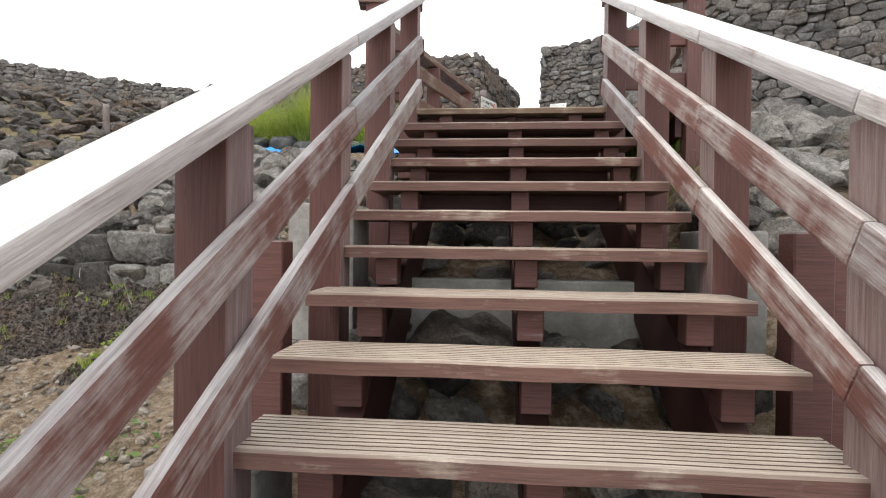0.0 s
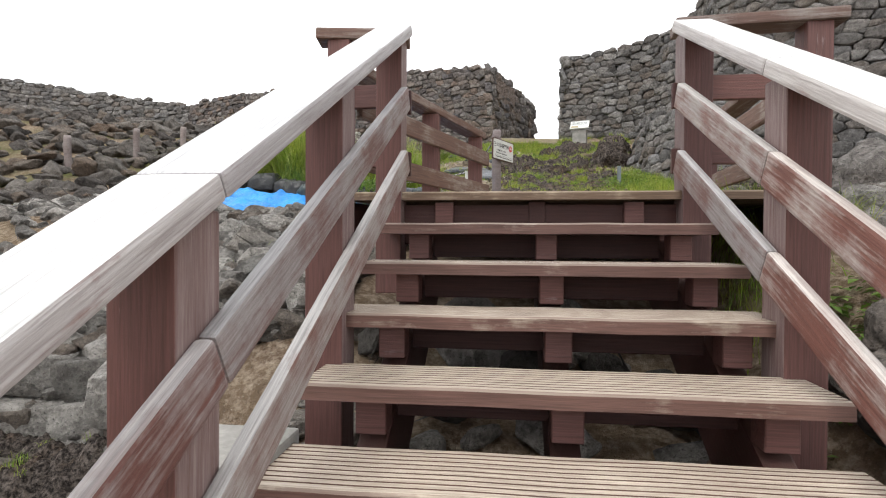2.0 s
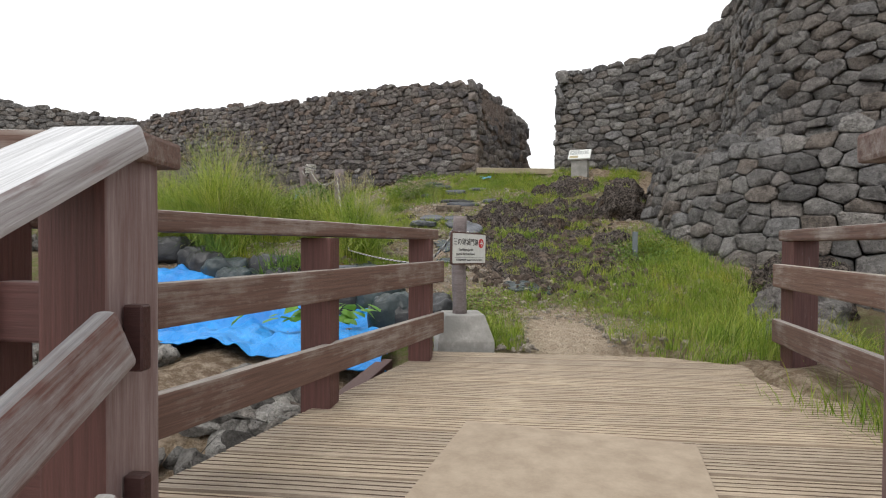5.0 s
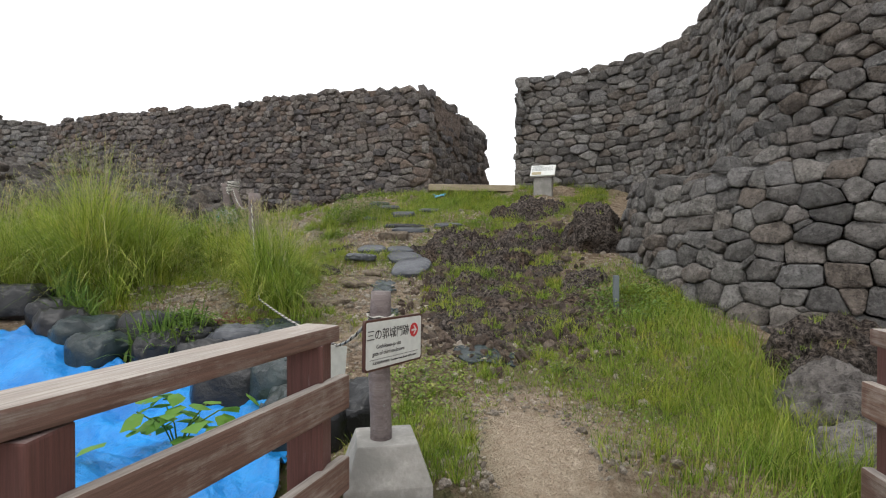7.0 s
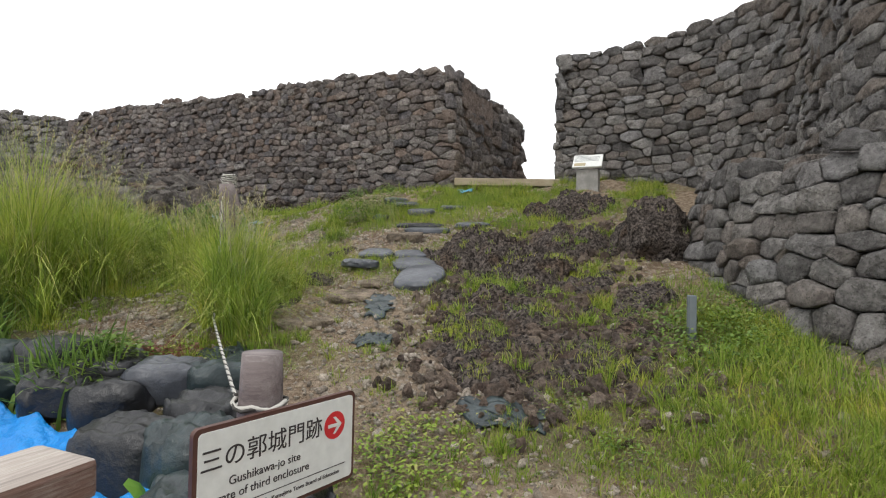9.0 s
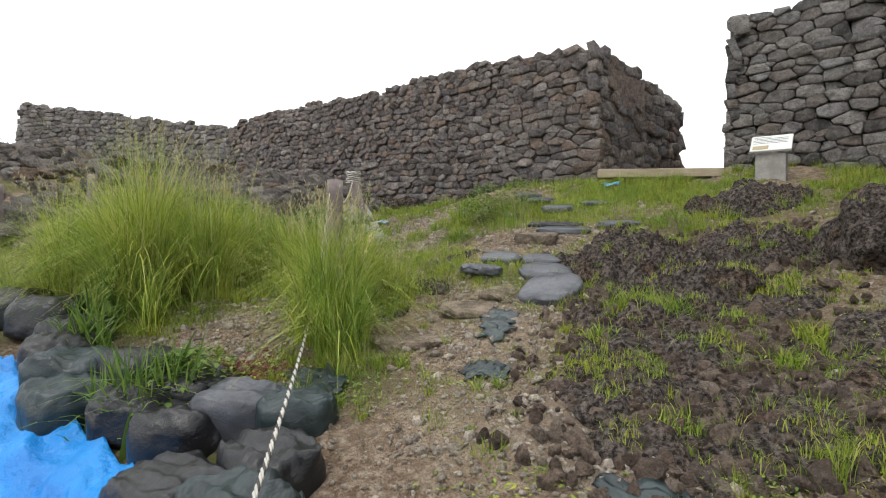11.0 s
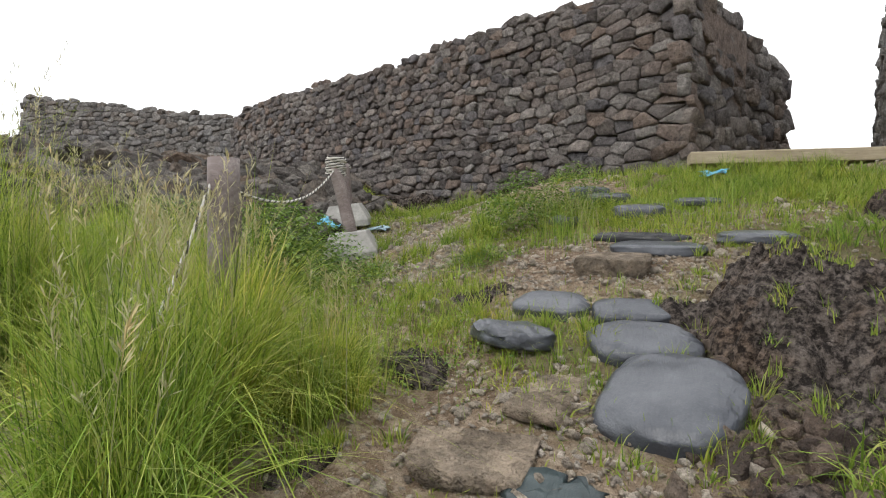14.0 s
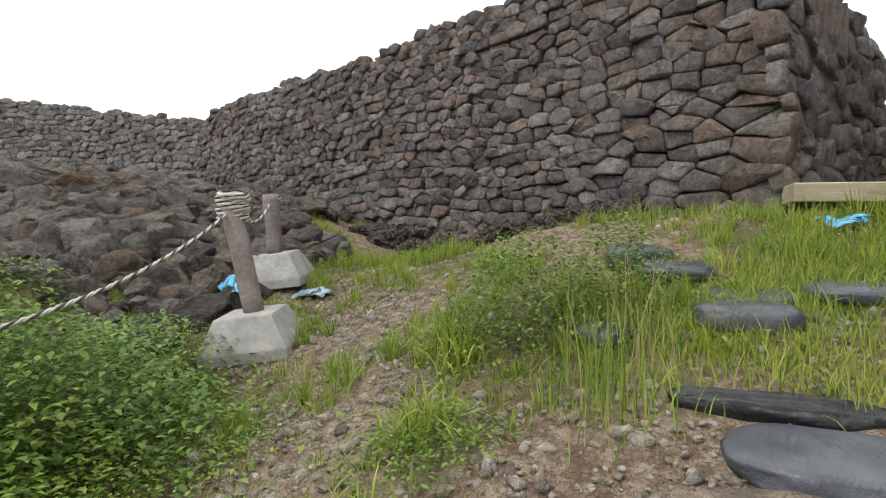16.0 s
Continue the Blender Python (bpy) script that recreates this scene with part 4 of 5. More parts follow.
def near_deck_left(r):
    v = r.uniform(0.1, 1.9)
    x = -0.62 + 0.33 * v - abs(r.gauss(0, 0.25))
    return x, 4.9 + v


scatter("rubble_stone", "grey limestone block beside the landing", 95, near_deck_left, (0.08, 0.17), 40, 5, group="rubble beside the landing")


def slope_right(r):
    y = r.uniform(1.6, 5.6)
    return (2.05 if y < 4.3 else 2.5) + abs(r.gauss(0, 0.8)), y


scatter("rubble_stone", "mossy grey boulder beside the stairs", 120, slope_right, (0.12, 0.26), 60, 6, group="boulders right of the stairs")


def below_stairs(r):
    return r.uniform(-0.4, 1.8), r.uniform(1.4, 5.2)


scatter("rubble_stone", "grey stone under the stairs", 150, below_stairs, (0.07, 0.2), 30, 7, group="stones under the stairs")


def pile(r):
    x = r.uniform(-5.4, -2.3)
    return x, r.uniform(12.55, 14.6) + 0.25 * (-x - 2.3)


scatter("rubble_stone", "dark rubble stone in the heap below the wall", 850, pile, (0.055, 0.14), 70, 8, group="rubble heap below the wall", flat=1.0, dark=True)


def far_slope(r):
    x = r.uniform(-15, -3.3)
    return x, r.uniform(8.0 if x < -4.2 else 12.6, 18.2)


scatter("rubble_stone", "grey stone on the far slope", 1900, far_slope, (0.09, 0.22), 20, 9, group="rubble on the far slope", dark=True)

# pebbles and gravel on the bare ground
r = random.Random(11)
grit = []
while len(grit) < 15000:
    x, y = r.uniform(-2.8, 3.0), r.uniform(7.4, 14.6)
    b = float(bare(x, y))
    if r.random() < 0.12 + b and float(sandy(x, y)) < 0.7:
        s = r.uniform(0.004, 0.014) * (2.3 if r.random() < 0.07 else 1)
        grit.append((PEBBLES[r.randrange(6)], pose(x, y, on_land(x, y) + s * 0.2, r.uniform(0, 360), 0, r.uniform(0, 360)) @ Matrix.Diagonal((s * 1.4, s, s * 0.7, 1))))
for _ in range(1500):
    x, y = r.uniform(-3.5, -0.9), r.uniform(1.2, 5.0)
    s = r.uniform(0.008, 0.03)
    grit.append((PEBBLES[r.randrange(6)], pose(x, y, on_land(x, y) + s * 0.2, r.uniform(0, 360), 0, r.uniform(0, 360)) @ Matrix.Diagonal((s * 1.4, s, s * 0.7, 1))))
red = []
for _ in range(1500):
    x, y = -0.86 + r.gauss(0, 0.13), 9.42 + r.gauss(0, 0.09)
    s = r.uniform(0.006, 0.017)
    rise = 0.06 * math.exp(-((x + 0.86) ** 2 / 0.03 + (y - 9.42) ** 2 / 0.016))
    red.append((PEBBLES[r.randrange(6)], pose(x, y, on_land(x, y) + rise * r.random(), r.uniform(0, 360), 0, r.uniform(0, 360)) @ Matrix.Diagonal((s * 1.4, s, s * 0.8, 1))))
tagged(new("red_gravel", fast_mesh("red_gravel", *joined(red), M_REDPEB)), "small heap of dark red gravel spilt beside the sandbags", "gravel", kind="stuff")
chips = []
while len(chips) < 2600:
    x, y = r.uniform(0.6, 2.6), r.uniform(8.6, 12.2)
    if r.random() < float(rocky(x, y)) - 0.1:
        s = r.uniform(0.010, 0.045) * (1.6 if r.random() < 0.06 else 1)
        chips.append((ROCKS[r.randrange(18)], pose(x, y, on_land(x, y) + s * 0.3, r.uniform(0, 360), r.uniform(0, 90), r.uniform(0, 360)) @ Matrix.Diagonal((s * 1.3, s, s * 0.8, 1))))
tagged(new("rock_chips", fast_mesh("rock_chips", *joined(chips), M_CHIPJ, False)), "broken dark rock chips strewn over the slope", "gravel", kind="stuff")
tagged(new("gravel", fast_mesh("gravel", *joined(grit), M_PEB)), "pale loose gravel and chips on the bare path", "gravel", kind="stuff")

# ---- flat stones and sandbags on the path ----
def flagstone(x, y, w, d, h, yaw, seed, tilt=6):
    v, f = stone_shape(seed, 4, 9.0, 0.045, 0.34)
    ob = new("flagstone", fast_mesh("flagstone", v * np.array((w / 2, d / 2, h / 2), np.float32), f, M_FLAG))
    ob.matrix_basis = pose(x, y, on_land(x, y) + h * 0.08, tilt, 0, yaw)
    tagged(ob, "flat brown stepping stone set in the path", "stone", "stepping stones")


flagstone(0.18, 10.43, 0.32, 0.21, 0.05, 6, 101, 12)
flagstone(0.31, 10.77, 0.17, 0.30, 0.05, -12, 102, 12)
flagstone(0.40, 11.97, 0.36, 0.27, 0.10, 12, 103, 12)
flagstone(-0.05, 9.9, 0.3, 0.16, 0.06, 20, 105)


def sandbag(x, y, w, d, h, yaw, seed, material, label, tilt=0.0, z=0.0, gather=0.5, limp=0.0):
    """A filled bag: a soft slumped pillow with a gathered, creased end."""
    bm = bmesh.new()
    bmesh.ops.create_cube(bm, size=2.0)
    bmesh.ops.subdivide_edges(bm, edges=bm.edges[:], cuts=15, use_grid_fill=True)
    off = Vector((seed * 3.3, seed * 1.7, 0))
    for q in bm.verts:
        p = q.co.copy()
        k = 3.1
        p = p / ((abs(p.x) ** k + abs(p.y) ** k + abs(p.z) ** 2.0) ** (1 / k) + 1e-6)
        p.z = math.copysign(abs(p.z) ** 0.5, p.z)
        n = noise.fractal(p * 1.2 + off, 1.0, 2.0, 3)
        pin = smooth(p.x, 0.55, 1.0) * gather
        p.y *= 1 - 0.55 * float(pin)
        p.z *= 1 - 0.35 * float(pin)
        crease = 0.10 * math.sin(p.y * 19 + 3 * n + seed) * (0.04 + limp + float(smooth(p.x, 0.62, 1.0)))
        fold = noise.ridged_multi_fractal(p * 1.5 + off, 1.0, 2.0, 3, 1.0, 2.0) - 1.0
        p = p * (1 + (0.06 + 0.06 * limp) * n)
        p.z += 0.45 * limp * fold + 0.05 * fold
        p.z += crease
        if p.z < -0.3:
            p.z = -0.3 + (p.z + 0.3) * 0.4
        q.co = Vector((p.x * w / 2, p.y * d / 2, p.z * h / 2))
    ob = part("sandbag", bm, material, None, label, pose(x, y, on_land(x, y) + h * 0.06 + z, tilt, 0, yaw), True)
    return tagged(ob, "", "sandbag", "sandbags")


FB, BB, TB = "faded dark grey plastic sandbag laid as a step", "black plastic sandbag, full and creased", "dark teal plastic sandbag, crumpled"
sandbag(0.675, 10.80, 0.40, 0.46, 0.15, -14, 1, M_BAGG, FB, 21, 0.01, gather=0.25, limp=0.06)
sandbag(0.575, 11.19, 0.42, 0.29, 0.13, 20, 2, M_BAGG, FB, 18, 0.005, gather=0.3)
sandbag(0.53, 11.44, 0.36, 0.20, 0.10, 16, 3, M_BAGG, FB, 18)
sandbag(0.18, 11.44, 0.34, 0.22, 0.09, -12, 4, M_BAGG, FB, 18)
sandbag(0.08, 11.14, 0.38, 0.28, 0.10, 128, 5, M_BAGG, FB, 4, gather=0.7, limp=0.7)
sandbag(0.60, 12.25, 0.50, 0.30, 0.08, 6, 6, M_BAGG, FB, 6)
sandbag(0.50, 12.46, 0.56, 0.12, 0.08, 2, 16, M_BAG, BB, 6, limp=0.6)
sandbag(1.10, 12.46, 0.40, 0.26, 0.08, -8, 7, M_BAGG, FB, 6)
sandbag(0.22, 13.42, 0.34, 0.24, 0.08, 10, 8, M_BAGG, FB, 8, limp=0.4)
sandbag(0.50, 13.22, 0.34, 0.24, 0.07, -10, 9, M_BAGG, FB, 6, limp=0.3)
sandbag(0.85, 13.25, 0.34, 0.24, 0.07, 5, 10, M_BAGG, FB, 6, limp=0.3)
sandbag(0.46, 12.95, 0.36, 0.2, 0.12, 5, 11, M_BAGG, FB, 6)
sandbag(0.02, 12.8, 0.28, 0.20, 0.09, 60, 12, M_BAGG, FB, 6, limp=0.5)
sandbag(0.05, 13.6, 0.34, 0.2, 0.14, 30, 13, M_BAGG, FB, 6)
for i, (x, y, w, d, h, yaw, mm_) in enumerate(((-1.72, 9.18, 0.46, 0.32, 0.30, 200, M_BAGT), (-1.28, 9.25, 0.48, 0.34, 0.30, 160, M_BAG), (-2.62, 9.75, 0.5, 0.4, 0.3, 10, M_BAG), (-2.2, 9.6, 0.42, 0.34, 0.26, 80, M_BAG), (-0.92, 9.18, 0.40, 0.30, 0.24, 20, M_BAG), (-0.55, 9.10, 0.44, 0.30, 0.22, 190, M_BAGG), (-0.25, 9.12, 0.36, 0.28, 0.22, 40, M_BAGT), (-0.38, 8.55, 0.52, 0.38, 0.34, 170, M_BAG), (-0.02, 8.45, 0.40, 0.36, 0.34, 60, M_BAGT), (0.18, 8.02, 0.42, 0.36, 0.34, 100, M_BAGT), (0.42, 8.12, 0.44, 0.34, 0.30, 20, M_BAG), (-3.1, 9.9, 0.5, 0.4, 0.3, 40, M_BAG), (0.28, 7.98, 0.36, 0.3, 0.26, 10, M_BAG), (-1.50, 9.00, 0.40, 0.32, 0.27, 70, M_BAGT), (-2.0, 9.33, 0.40, 0.32, 0.27, 130, M_BAG), (-0.72, 8.95, 0.40, 0.32, 0.26, 15, M_BAG), (-1.08, 9.02, 0.38, 0.30, 0.26, 110, M_BAG), (-0.15, 8.78, 0.40, 0.30, 0.26, 150, M_BAG))):
    sandbag(x, y, w * 1.02, d * 1.2, h * 1.25, yaw, 30 + i, mm_, {M_BAG: BB, M_BAGT: TB, M_BAGG: "grey plastic sandbag at the edge of the tarpaulin"}[mm_], 6 * math.sin(i * 2), gather=0.6, limp=0.3)

# ---- tarpaulin and plastic scraps ----
def sheet(name, corners, nu, nv, lift, folds, seed, material, label, category, tuck=0.0):
    a, b, c, d = [Vector((*p, 0)) for p in corners]
    vs = []
    for j in range(nv + 1):
        for i in range(nu + 1):
            s, t = i / nu, j / nv
            p = a.lerp(b, s).lerp(d.lerp(c, s), t)
            p += Vector((noise.noise(Vector((s * 5, t * 5, seed))), noise.noise(Vector((s * 5, t * 5, seed + 9))), 0)) * 0.08
            n = noise.ridged_multi_fractal(Vector((p.x * 1.7 + p.y * 0.9, p.y * 1.2 - p.x * 0.4, seed)), 1.0, 2.0, 4, 1.0, 2.0)
            m2 = noise.fractal(Vector((p.x * 5, p.y * 5, seed)), 1.0, 2.0, 3)
            vs.append((p.x, p.y, on_land(p.x, p.y) + lift + folds * (n - 0.9) + folds * 0.35 * m2))
    q = np.arange((nu + 1) * (nv + 1)).reshape(nv + 1, nu + 1)
    qu = np.stack([q[:-1, :-1], q[:-1, 1:], q[1:, 1:], q[1:, :-1]], -1).reshape(-1, 4)
    ob = new(name, fast_mesh(name, vs, np.concatenate([qu[:, [0, 1, 2]], qu[:, [0, 2, 3]]]), material))
    so = ob.modifiers.new("thickness", "SOLIDIFY")
    so.thickness = 0.004
    return tagged(ob, label, category)


sheet("tarpaulin", ((-3.4, 9.6), (0.12, 8.45), (0.27, 6.95), (-2.6, 7.1)), 150, 100, 0.05, 0.075, 3.1, M_TARP, "crumpled bright blue tarpaulin spread over the ground, held by sandbags", "tarpaulin")
sheet("plastic_scrap", ((-0.55, 9.55), (-0.2, 9.5), (-0.15, 9.3), (-0.5, 9.3)), 22, 16, 0.03, 0.025, 6.0, M_BAGT, "torn dark teal plastic scrap half buried in the earth", "plastic")
sheet("plastic_scrap", ((0.36, 9.78), (0.62, 9.79), (0.60, 9.66), (0.40, 9.62)), 22, 14, 0.016, 0.012, 7.0, M_BAGT, "torn dark teal plastic scrap half buried in the earth", "plastic")
sheet("plastic_scrap", ((1.05, 8.98), (1.5, 9.02), (1.45, 8.78), (1.15, 8.75)), 26, 16, 0.012, 0.014, 8.0, M_BAGT, "torn dark teal plastic scrap half buried in the earth", "plastic")
sheet("plastic_scrap", ((0.31, 10.42), (0.54, 10.36), (0.50, 10.04), (0.36, 10.05)), 22, 26, 0.014, 0.014, 9.0, M_BAGT, "torn dark teal plastic scrap half buried in the earth", "plastic")
sheet("blue_plastic_bag", ((0.90, 14.16), (1.06, 14.18), (1.06, 14.06), (0.91, 14.05)), 14, 10, 0.05, 0.018, 10.0, M_BLUEBAG, "crumpled pale blue plastic bag in the grass", "bag")
sheet("blue_plastic_bag", ((-2.45, 13.48), (-2.26, 13.48), (-2.26, 13.3), (-2.45, 13.3)), 10, 10, 0.10, 0.08, 11.0, M_BLUEBAG, "crumpled pale blue plastic bag behind the post", "bag")
sheet("plastic_scrap", ((-2.1, 13.72), (-1.86, 13.72), (-1.86, 13.62), (-2.1, 13.62)), 14, 8, 0.03, 0.03, 12.0, M_BLUEGREY, "pale grey-blue plastic scrap on the ground", "plastic")

# ---- grass and weeds ----
def blades(name, label, xs, ys, height, width, lean, mat, seed, segs=3, spread=None, category="grass", droop=0.5, zs=None):
    """Curved tapering blades rooted in the ground, all in one object of stuff."""
    g = np.random.default_rng(seed)
    n = len(xs)
    rel = np.array([relief(x, y) for x, y in zip(xs, ys)])
    root = np.stack([xs, ys, land(xs, ys) + rel - 0.01 if zs is None else zs - 0.01], -1)
    h = height * g.uniform(0.3, 1.2, n) if np.isscalar(height) else height * g.uniform(0.5, 1.25, n)
    a = g.uniform(0, 2 * np.pi, n)
    out = np.stack([np.cos(a), np.sin(a)], -1) * (np.minimum(0.12 + g.exponential(0.36, n), 1.05) * lean)[:, None]
    if spread is not None:
        out = out * 0.9 + spread * g.uniform(0.1, 1.1, n)[:, None]
    w = width * g.uniform(0.6, 1.2, n)
    yaw = g.uniform(0, 2 * np.pi, n)
    sidev = np.stack([np.cos(yaw), np.sin(yaw), np.zeros(n)], -1)
    rows = []
    for k in range(segs + 1):
        f = k / segs
        c = root.copy()
        c[:, :2] += out * (h * f ** 1.9)[:, None]
        c[:, 2] += h * (f - droop * np.minimum(1.0, np.linalg.norm(out, axis=1)) * f ** 3)
        ww = (w * (1 - f) ** 0.7 * 0.5)[:, None]
        if k < segs:
            rows.append(c - sidev * ww)
            rows.append(c + sidev * ww)
        else:
            rows.append(c)
    per = 2 * segs + 1
    v = np.stack(rows, 1).reshape(-1, 3)
    f = []
    for k in range(segs - 1):
        f += [(2 * k, 2 * k + 1, 2 * k + 3), (2 * k, 2 * k + 3, 2 * k + 2)]
    f.append((2 * segs - 2, 2 * segs - 1, 2 * segs))
    tri = (np.array(f)[None] + (np.arange(n) * per)[:, None, None]).reshape(-1, 3)
    return tagged(new(name, fast_mesh(name, v, tri, mat)), label, category, kind="stuff")


def free(x, y):
    """True where turf may grow: not under the bags, the tarpaulin, the landing or the walls."""
    ok = (y > np.where(x > 1.8, 6.95, 7.45)) & ~((y < 8.1) & (np.abs(x - 1.42) < 0.28))
    ok &= ~((x < 0.45) & (x > -3.4) & (y < 9.25 - 0.28 * (x + 0.2)) & (y > 6.7))
    ok &= (y < 14.5 - 0.45 * np.minimum(0, x - 0.7))
    ok &= (x < 3.2 - 0.0 * y) | (y > 12.5)
    return ok


g = np.random.default_rng(21)
n = 60000
xs, ys = g.uniform(-3.0, 3.7, n), g.uniform(6.95, 15.2, n)
fl = patchy(xs, ys) + g.normal(0, 0.25, n)
keep = free(xs, ys) & (g.random(n) > 0.97 * bare(xs, ys)) & (fl > -0.4) & (g.random(n) > 0.8 * rocky(xs, ys))
xs, ys, fl = xs[keep], ys[keep], fl[keep]
blades("turf", "short fresh green turf in patches", xs, ys, 0.04 + 0.03 * np.clip(fl, 0, 1.2), 0.0055, 1.9, M_GRASS, 22, 2)
n = 9000
cx, cy = g.uniform(-3.0, 3.7, n), g.uniform(6.95, 15.2, n)
fl = patchy(cx, cy) + g.normal(0, 0.3, n)
keep = free(cx, cy) & (g.random(n) > 0.97 * bare(cx, cy)) & (fl > -0.3) & (g.random(n) > 0.62 * rocky(cx, cy))
cx, cy, fl = cx[keep], cy[keep], fl[keep]
num = g.integers(14, 52, len(cx))
pick = np.repeat(np.arange(len(cx)), num)
rad = g.uniform(0.02, 0.07, len(cx))[pick]
dx, dy = g.normal(0, 0.5, len(pick)), g.normal(0, 0.5, len(pick))
hh = (0.05 + 0.05 * np.clip(fl, 0, 1.2) + 0.03 * smooth(cy, 12.2, 13.8)) * g.uniform(0.5, 1.7, len(cx))
blades("turf_tufts", "uneven tufts of fresh green and yellowing grass", cx[pick] + dx * rad, cy[pick] + dy * rad, hh[pick], 0.0058, 0.8, M_GRASS, 23, 3, np.stack([dx, dy], -1) * 0.9)
n = 14000
xs, ys = g.uniform(0.3, 2.9, n), g.uniform(8.4, 12.4, n)
keep = g.random(n) < rocky(xs, ys) * 0.7
blades("dry_straw", "dry brown straw and moss between the rocks", xs[keep], ys[keep], 0.05, 0.004, 2.2, M_STRAW, 24, 2)

# lusher grass right of the path, by the landing and up towards the gate
def zone(cx, cy, rx, ry, n, seed):
    q = np.random.default_rng(seed)
    return cx + rx * q.normal(0, 0.5, n), cy + ry * q.normal(0, 0.5, n)


for cx, cy, rx, ry, n, h, sd in ((2.35, 8.0, 0.6, 0.75, 7000, 0.16, 31), (2.7, 7.1, 0.5, 0.7, 6000, 0.32, 32), (0.98, 7.75, 0.18, 0.35, 1500, 0.16, 33), (1.3, 13.4, 1.2, 0.5, 9000, 0.15, 34), (2.0, 8.6, 0.5, 0.5, 3500, 0.085, 35),
                                (2.75, 9.9, 0.35, 0.6, 3500, 0.13, 36), (0.4, 11.1, 0.3, 0.5, 1500, 0.12, 37), (-0.2, 11.4, 0.4, 0.4, 1800, 0.12, 38), (-1.0, 11.2, 0.45, 0.4, 4500, 0.17, 41), (-0.6, 11.65, 0.35, 0.3, 1300, 0.12, 42), (2.85, 8.55, 0.35, 0.5, 5000, 0.20, 46), (2.85, 9.3, 0.2, 0.4, 2200, 0.14, 47), (3.0, 7.8, 0.4, 0.5, 3500, 0.3, 48), (-0.75, 10.75, 0.35, 0.35, 4000, 0.22, 43), (0.1, 12.9, 0.3, 0.4, 2500, 0.2, 44), (0.75, 12.85, 0.5, 0.25, 3500, 0.17, 45), (2.2, 5.6, 0.35, 0.8, 3500, 0.28, 39), (-1.2, 5.9, 0.2, 0.4, 300, 0.15, 40)):
    q = np.random.default_rng(sd)
    tf = 40
    cc = np.stack([cx + rx * q.normal(0, 0.55, tf), cy + ry * q.normal(0, 0.55, tf)], -1)
    hf, ln, pk = q.uniform(0.25, 1.25, tf), q.normal(0, 0.35, (tf, 2)), q.integers(0, tf, n)
    xs, ys = (cc[pk] + q.normal(0, 0.11, (n, 2))).T
    ok = (free(xs, ys) | (cy < 7)) & (q.random(n) > 0.85 * bare(xs, ys)) & ((xs > 2.0) | (ys > 7.4) | (cy < 6.2))
    blades("meadow_grass", "lush bright green meadow grass", xs[ok], ys[ok], h * 0.8 * hf[pk][ok], 0.0052, 1.15, M_GRASS, sd + 100, 4, ln[pk][ok])

# tall clumps left of the path
TALL = [(-2.20, 10.15, 1.22, 0.32), (-2.55, 10.40, 1.15, 0.34), (-1.95, 10.50, 0.98, 0.28), (-3.15, 10.20, 0.80, 0.36), (-3.45, 10.75, 0.75, 0.4), (-2.5, 11.2, 0.70, 0.4), (-1.85, 11.15, 0.5, 0.3), (-1.25, 11.0, 0.38, 0.24),
        (-0.60, 9.98, 0.78, 0.19), (-0.42, 9.80, 0.58, 0.14), (-0.66, 10.28, 0.72, 0.2), (-0.90, 10.55, 0.66, 0.22), (-0.46, 10.60, 0.40, 0.16), (-1.30, 10.75, 0.55, 0.2)]


